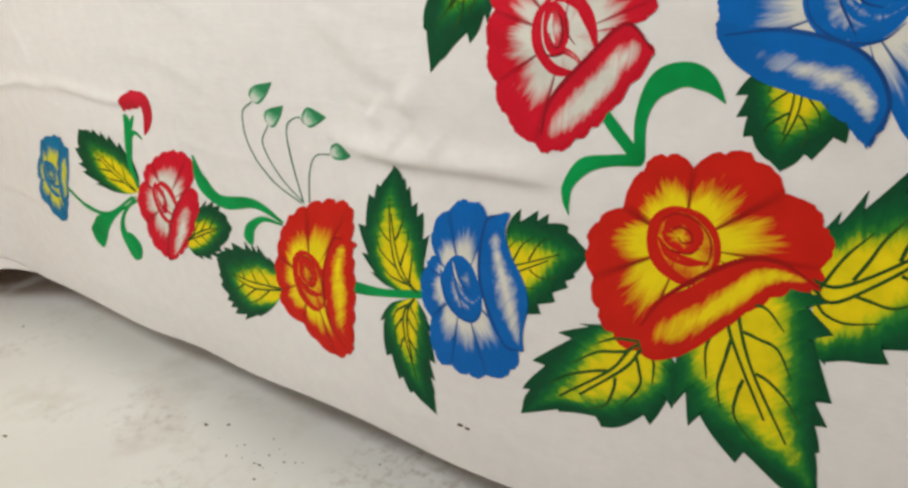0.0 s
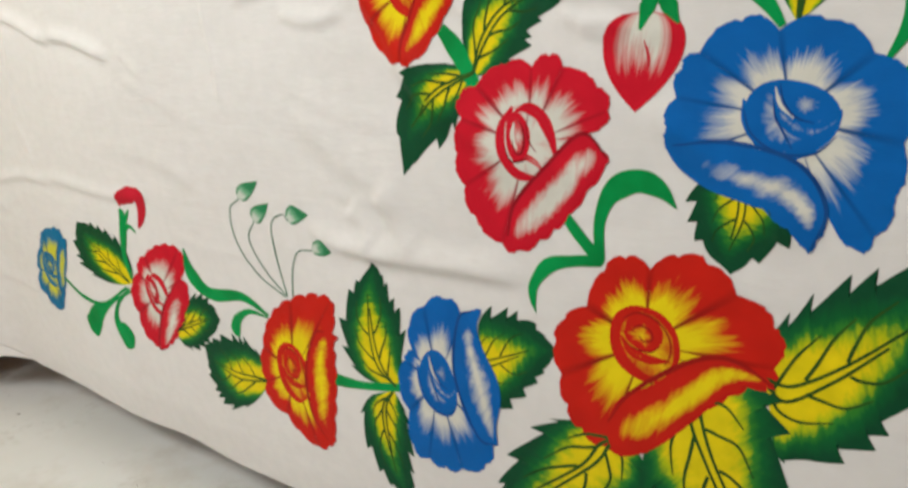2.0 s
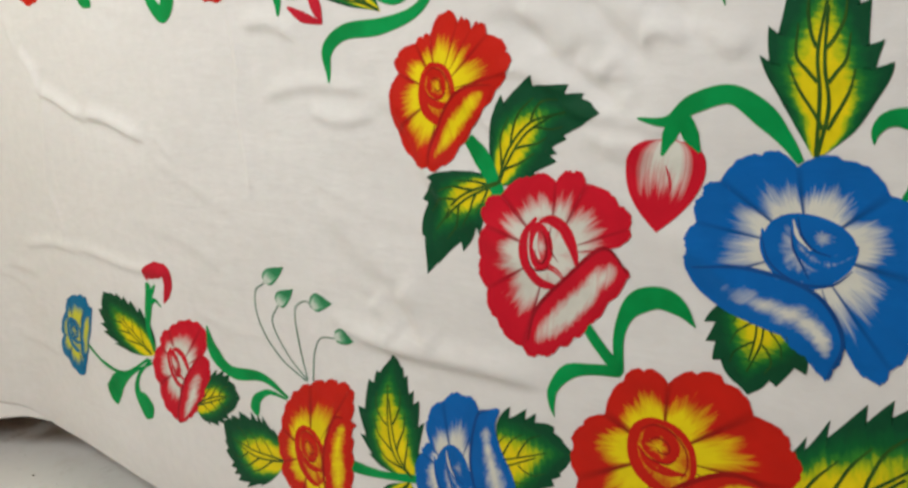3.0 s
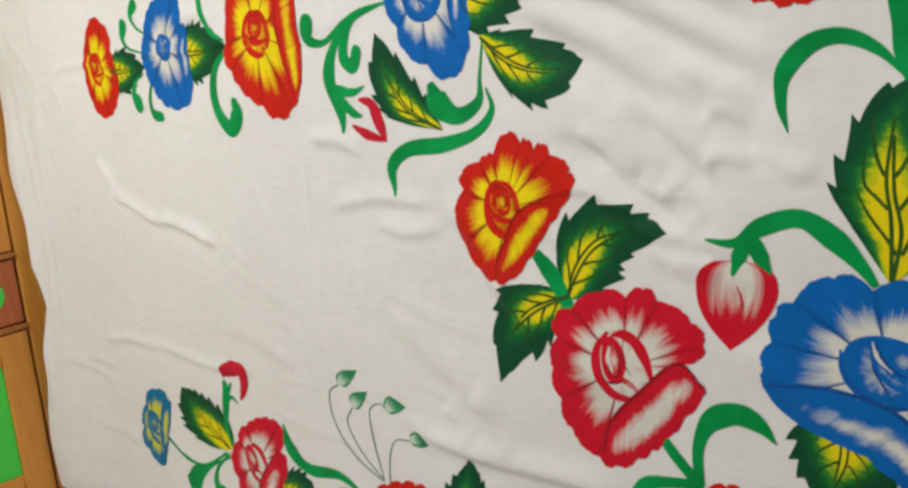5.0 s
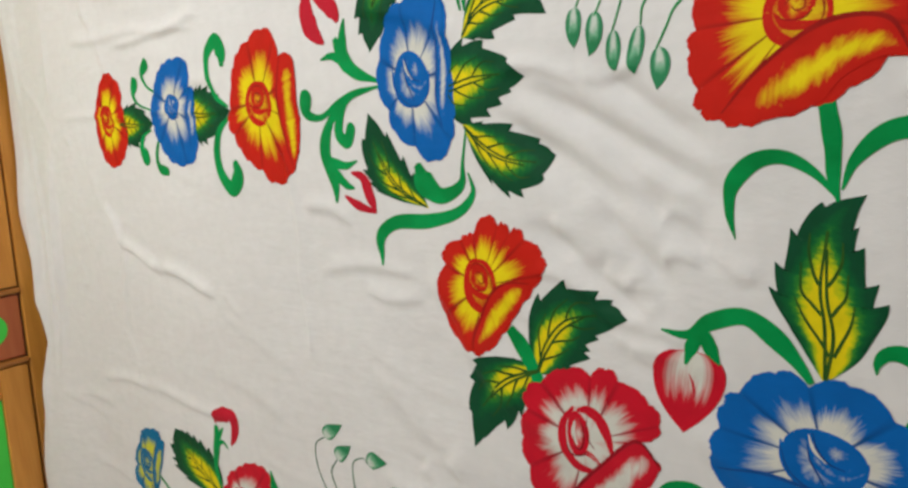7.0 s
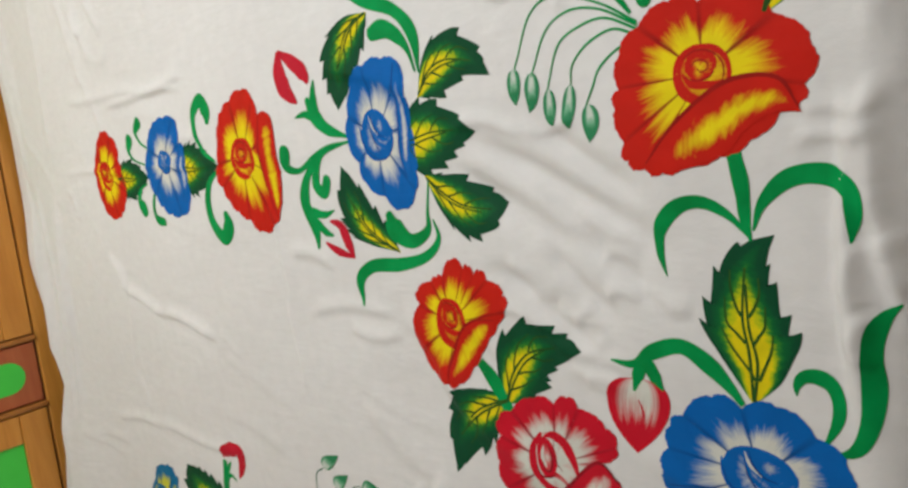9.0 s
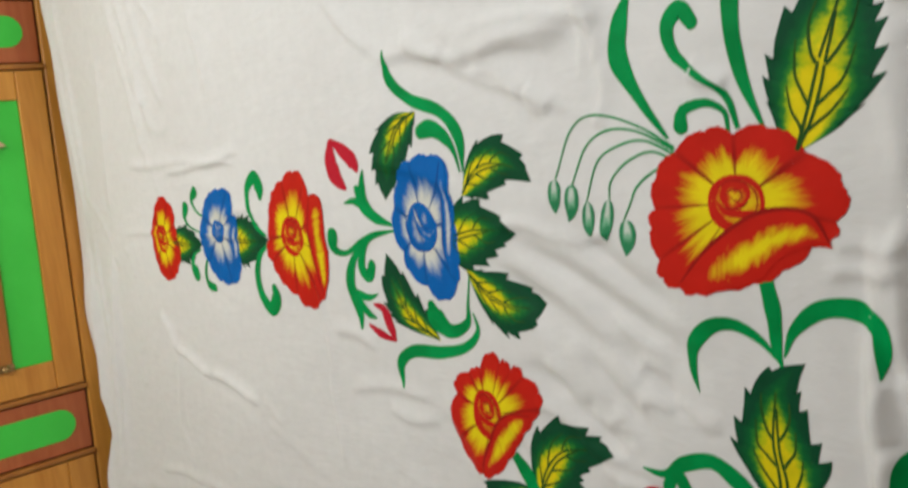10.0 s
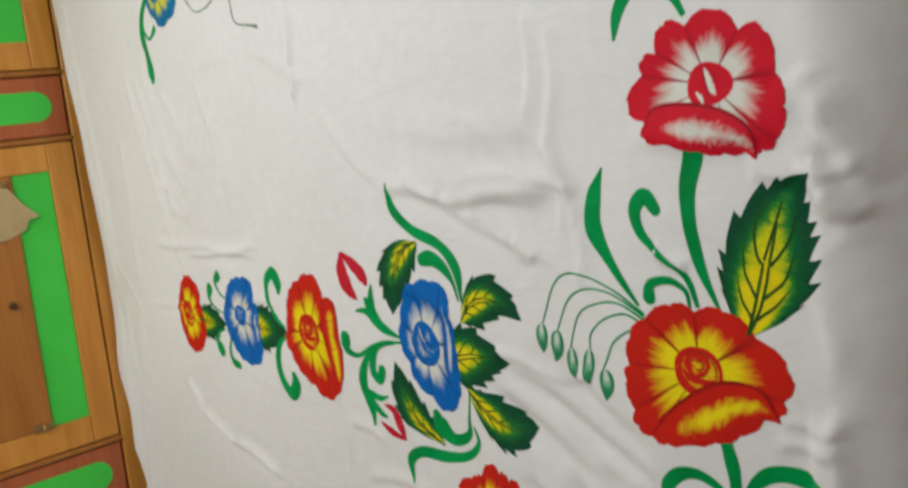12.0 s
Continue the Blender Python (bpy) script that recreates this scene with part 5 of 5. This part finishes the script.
def build_cupboard():
    slab("body", DEEP_BACK, FACE - 0.028, C_Y0, C_Y1, 0.03, 2.45, BROWN, cupboard)
    slab("cornice", DEEP_BACK - 0.02, FACE + 0.03, C_Y0 - 0.02, C_Y1, 2.45, 2.51, AMBER, cupboard, 0.01)
    for y in (C_Y0 + 0.08, C_Y1 - 0.2):
        for x in (DEEP_BACK + 0.06, FACE - 0.16):
            slab("foot", x - 0.035, x + 0.035, y - 0.035, y + 0.035, FLOOR_Z, 0.03, BROWN, cupboard)
    slab("corner_post", FACE - 0.028, FACE, C_Y1 - POST, C_Y1, 0.03, 2.45, AMBER, cupboard, 0.006)
    slab("corner_post", FACE - 0.028, FACE, C_Y0, C_Y0 + 0.04, 0.03, 2.45, AMBER, cupboard, 0.006)
    ya, yb = C_Y0 + 0.046, C_Y1 - POST - 0.006
    half = (ya + yb) / 2
    for z0, z1 in ((0.555, 0.757), (1.735, 1.943)):
        for y0, y1 in ((ya, half - 0.003), (half + 0.003, yb)):
            drawer = new("drawer")
            drawer.parent = cupboard
            slab("drawer_front", FACE - 0.028, FACE, y0, y1, z0 + 0.012, z1 - 0.012, RED_WOOD, drawer, 0.004, "reddish wooden drawer front")
            mid = (z0 + z1) / 2
            stadium("green_inlay", FACE - 0.002, FACE + 0.0015, y0 + 0.04, y1 - 0.04, mid - 0.047, mid + 0.047, GREEN, drawer)
        for z in (z0, z1):
            slab("bead", FACE - 0.028, FACE + 0.008, C_Y0 + 0.04, C_Y1 - POST, z - 0.008, z + 0.008, BROWN, cupboard, 0.004)
            slab("groove", FACE - 0.027, FACE - 0.006, C_Y0 + 0.04, C_Y1 - POST, z - 0.0098, z + 0.0098, GROOVE, cupboard, 0.0)
    slab("groove", FACE - 0.027, FACE - 0.012, C_Y1 - POST - 0.0075, C_Y1 - POST + 0.001, 0.04, 2.44, GROOVE, cupboard, 0.0)
    slab("plinth_rail", FACE - 0.028, FACE - 0.001, C_Y0 + 0.04, C_Y1 - POST, 0.03, 0.055, AMBER, cupboard)
    for z0, z1 in ((0.058, 0.543), (0.769, 1.723), (1.955, 2.44)):
        one = door(z0, z1, half + 0.002, yb, 0.078)
        two = door(z0, z1, ya, half - 0.002, 0.078)
        if z0 > 0.5 and z1 < 2:
            for leaf_ob, y in ((one, yb - 0.217), (two, ya + 0.217)):
                bm = bmesh.new()
                box(bm, FACE + 0.004, FACE + 0.011, y - 0.03, y + 0.03, z0 + 0.083, z0 + 0.105, 0.002)
                bmesh.ops.create_uvsphere(bm, u_segments=12, v_segments=8, radius=0.011, matrix=Matrix.Translation((FACE + 0.018, y + 0.005, z0 + 0.094)))
                part("latch", bm, BRASS, leaf_ob, "small dull brass latch")
                bm = bmesh.new()
                bmesh.ops.create_cone(bm, cap_ends=True, segments=14, radius1=0.013, radius2=0.010, depth=0.012, matrix=Matrix.Translation((FACE + 0.011, y - 0.026, z0 + 0.48)) @ Matrix.Rotation(radians(90), 4, "Y"))
                part("keyhole_plug", bm, GROOVE, leaf_ob, "dark wooden keyhole plug")
    # the old carcass has racked a little out of square
    for ob in cupboard.children_recursive:
        if ob.type == "MESH":
            for v in ob.data.vertices:
                v.co.y += 0.05 * (v.co.z - 1.73)
    return cupboard


build_cupboard()


def card_tag():
    """A torn tan card that hangs on the cupboard door."""
    bm = bmesh.new()
    outline = [(-0.31, 1.61), (-0.222, 1.61), (-0.183, 1.548), (-0.144, 1.505), (-0.176, 1.498), (-0.19, 1.47), (-0.24, 1.448), (-0.31, 1.44)]
    x = FACE + 0.02
    front = [bm.verts.new((x + 0.012 * math.sin(9 * y) + 0.01 * (z - 1.5), y, z)) for y, z in outline]
    bm.faces.new(front)
    made = bmesh.ops.extrude_face_region(bm, geom=list(bm.faces))
    for v in made["geom"]:
        if isinstance(v, bmesh.types.BMVert):
            v.co.x -= 0.004
    bmesh.ops.recalc_face_normals(bm, faces=bm.faces)
    tag = tagged(part("card", bm, CARD), "torn tan card hanging from the cupboard door", "card")
    bm = bmesh.new()
    box(bm, FACE + 0.003, FACE + 0.03, -0.232, -0.222, 1.605, 1.625, 0.002)
    part("hook", bm, BRASS, tag, "small metal hook")


card_tag()


# ---- specks on the floor ----
def dirt_specks():
    """Crumbs of dirt strewn over the floor in front of the sheet."""
    rng = np.random.default_rng(5)
    bm = bmesh.new()
    flakes = [(0.260, -0.059), (0.746, -0.314), (1.085, -0.055), (1.126, -0.030)]
    for i in range(46):
        x, y = rng.uniform(-0.1, 2.4), rng.uniform(-0.7, 0.1)
        size = rng.uniform(0.0006, 0.0018)
        if i < len(flakes):
            (x, y), size = flakes[i], 0.0034
        elif i > 26:
            x, y, size = rng.normal(1.254, 0.05), rng.normal(-0.054, 0.025), rng.uniform(0.0008, 0.0026)
        m = Matrix.Translation((x, y, FLOOR_Z + size * 0.2)) @ Matrix.Rotation(rng.uniform(0, 6.28), 4, "Z") @ Matrix.Diagonal((size * rng.uniform(1, 2.2), size, size * 0.45, 1))
        bmesh.ops.create_icosphere(bm, subdivisions=1, radius=1.0, matrix=m)
    tagged(part("dirt_specks", bm, STAIN), "brown crumbs of dirt strewn on the pale floor", "dirt", kind="stuff")


dirt_specks()
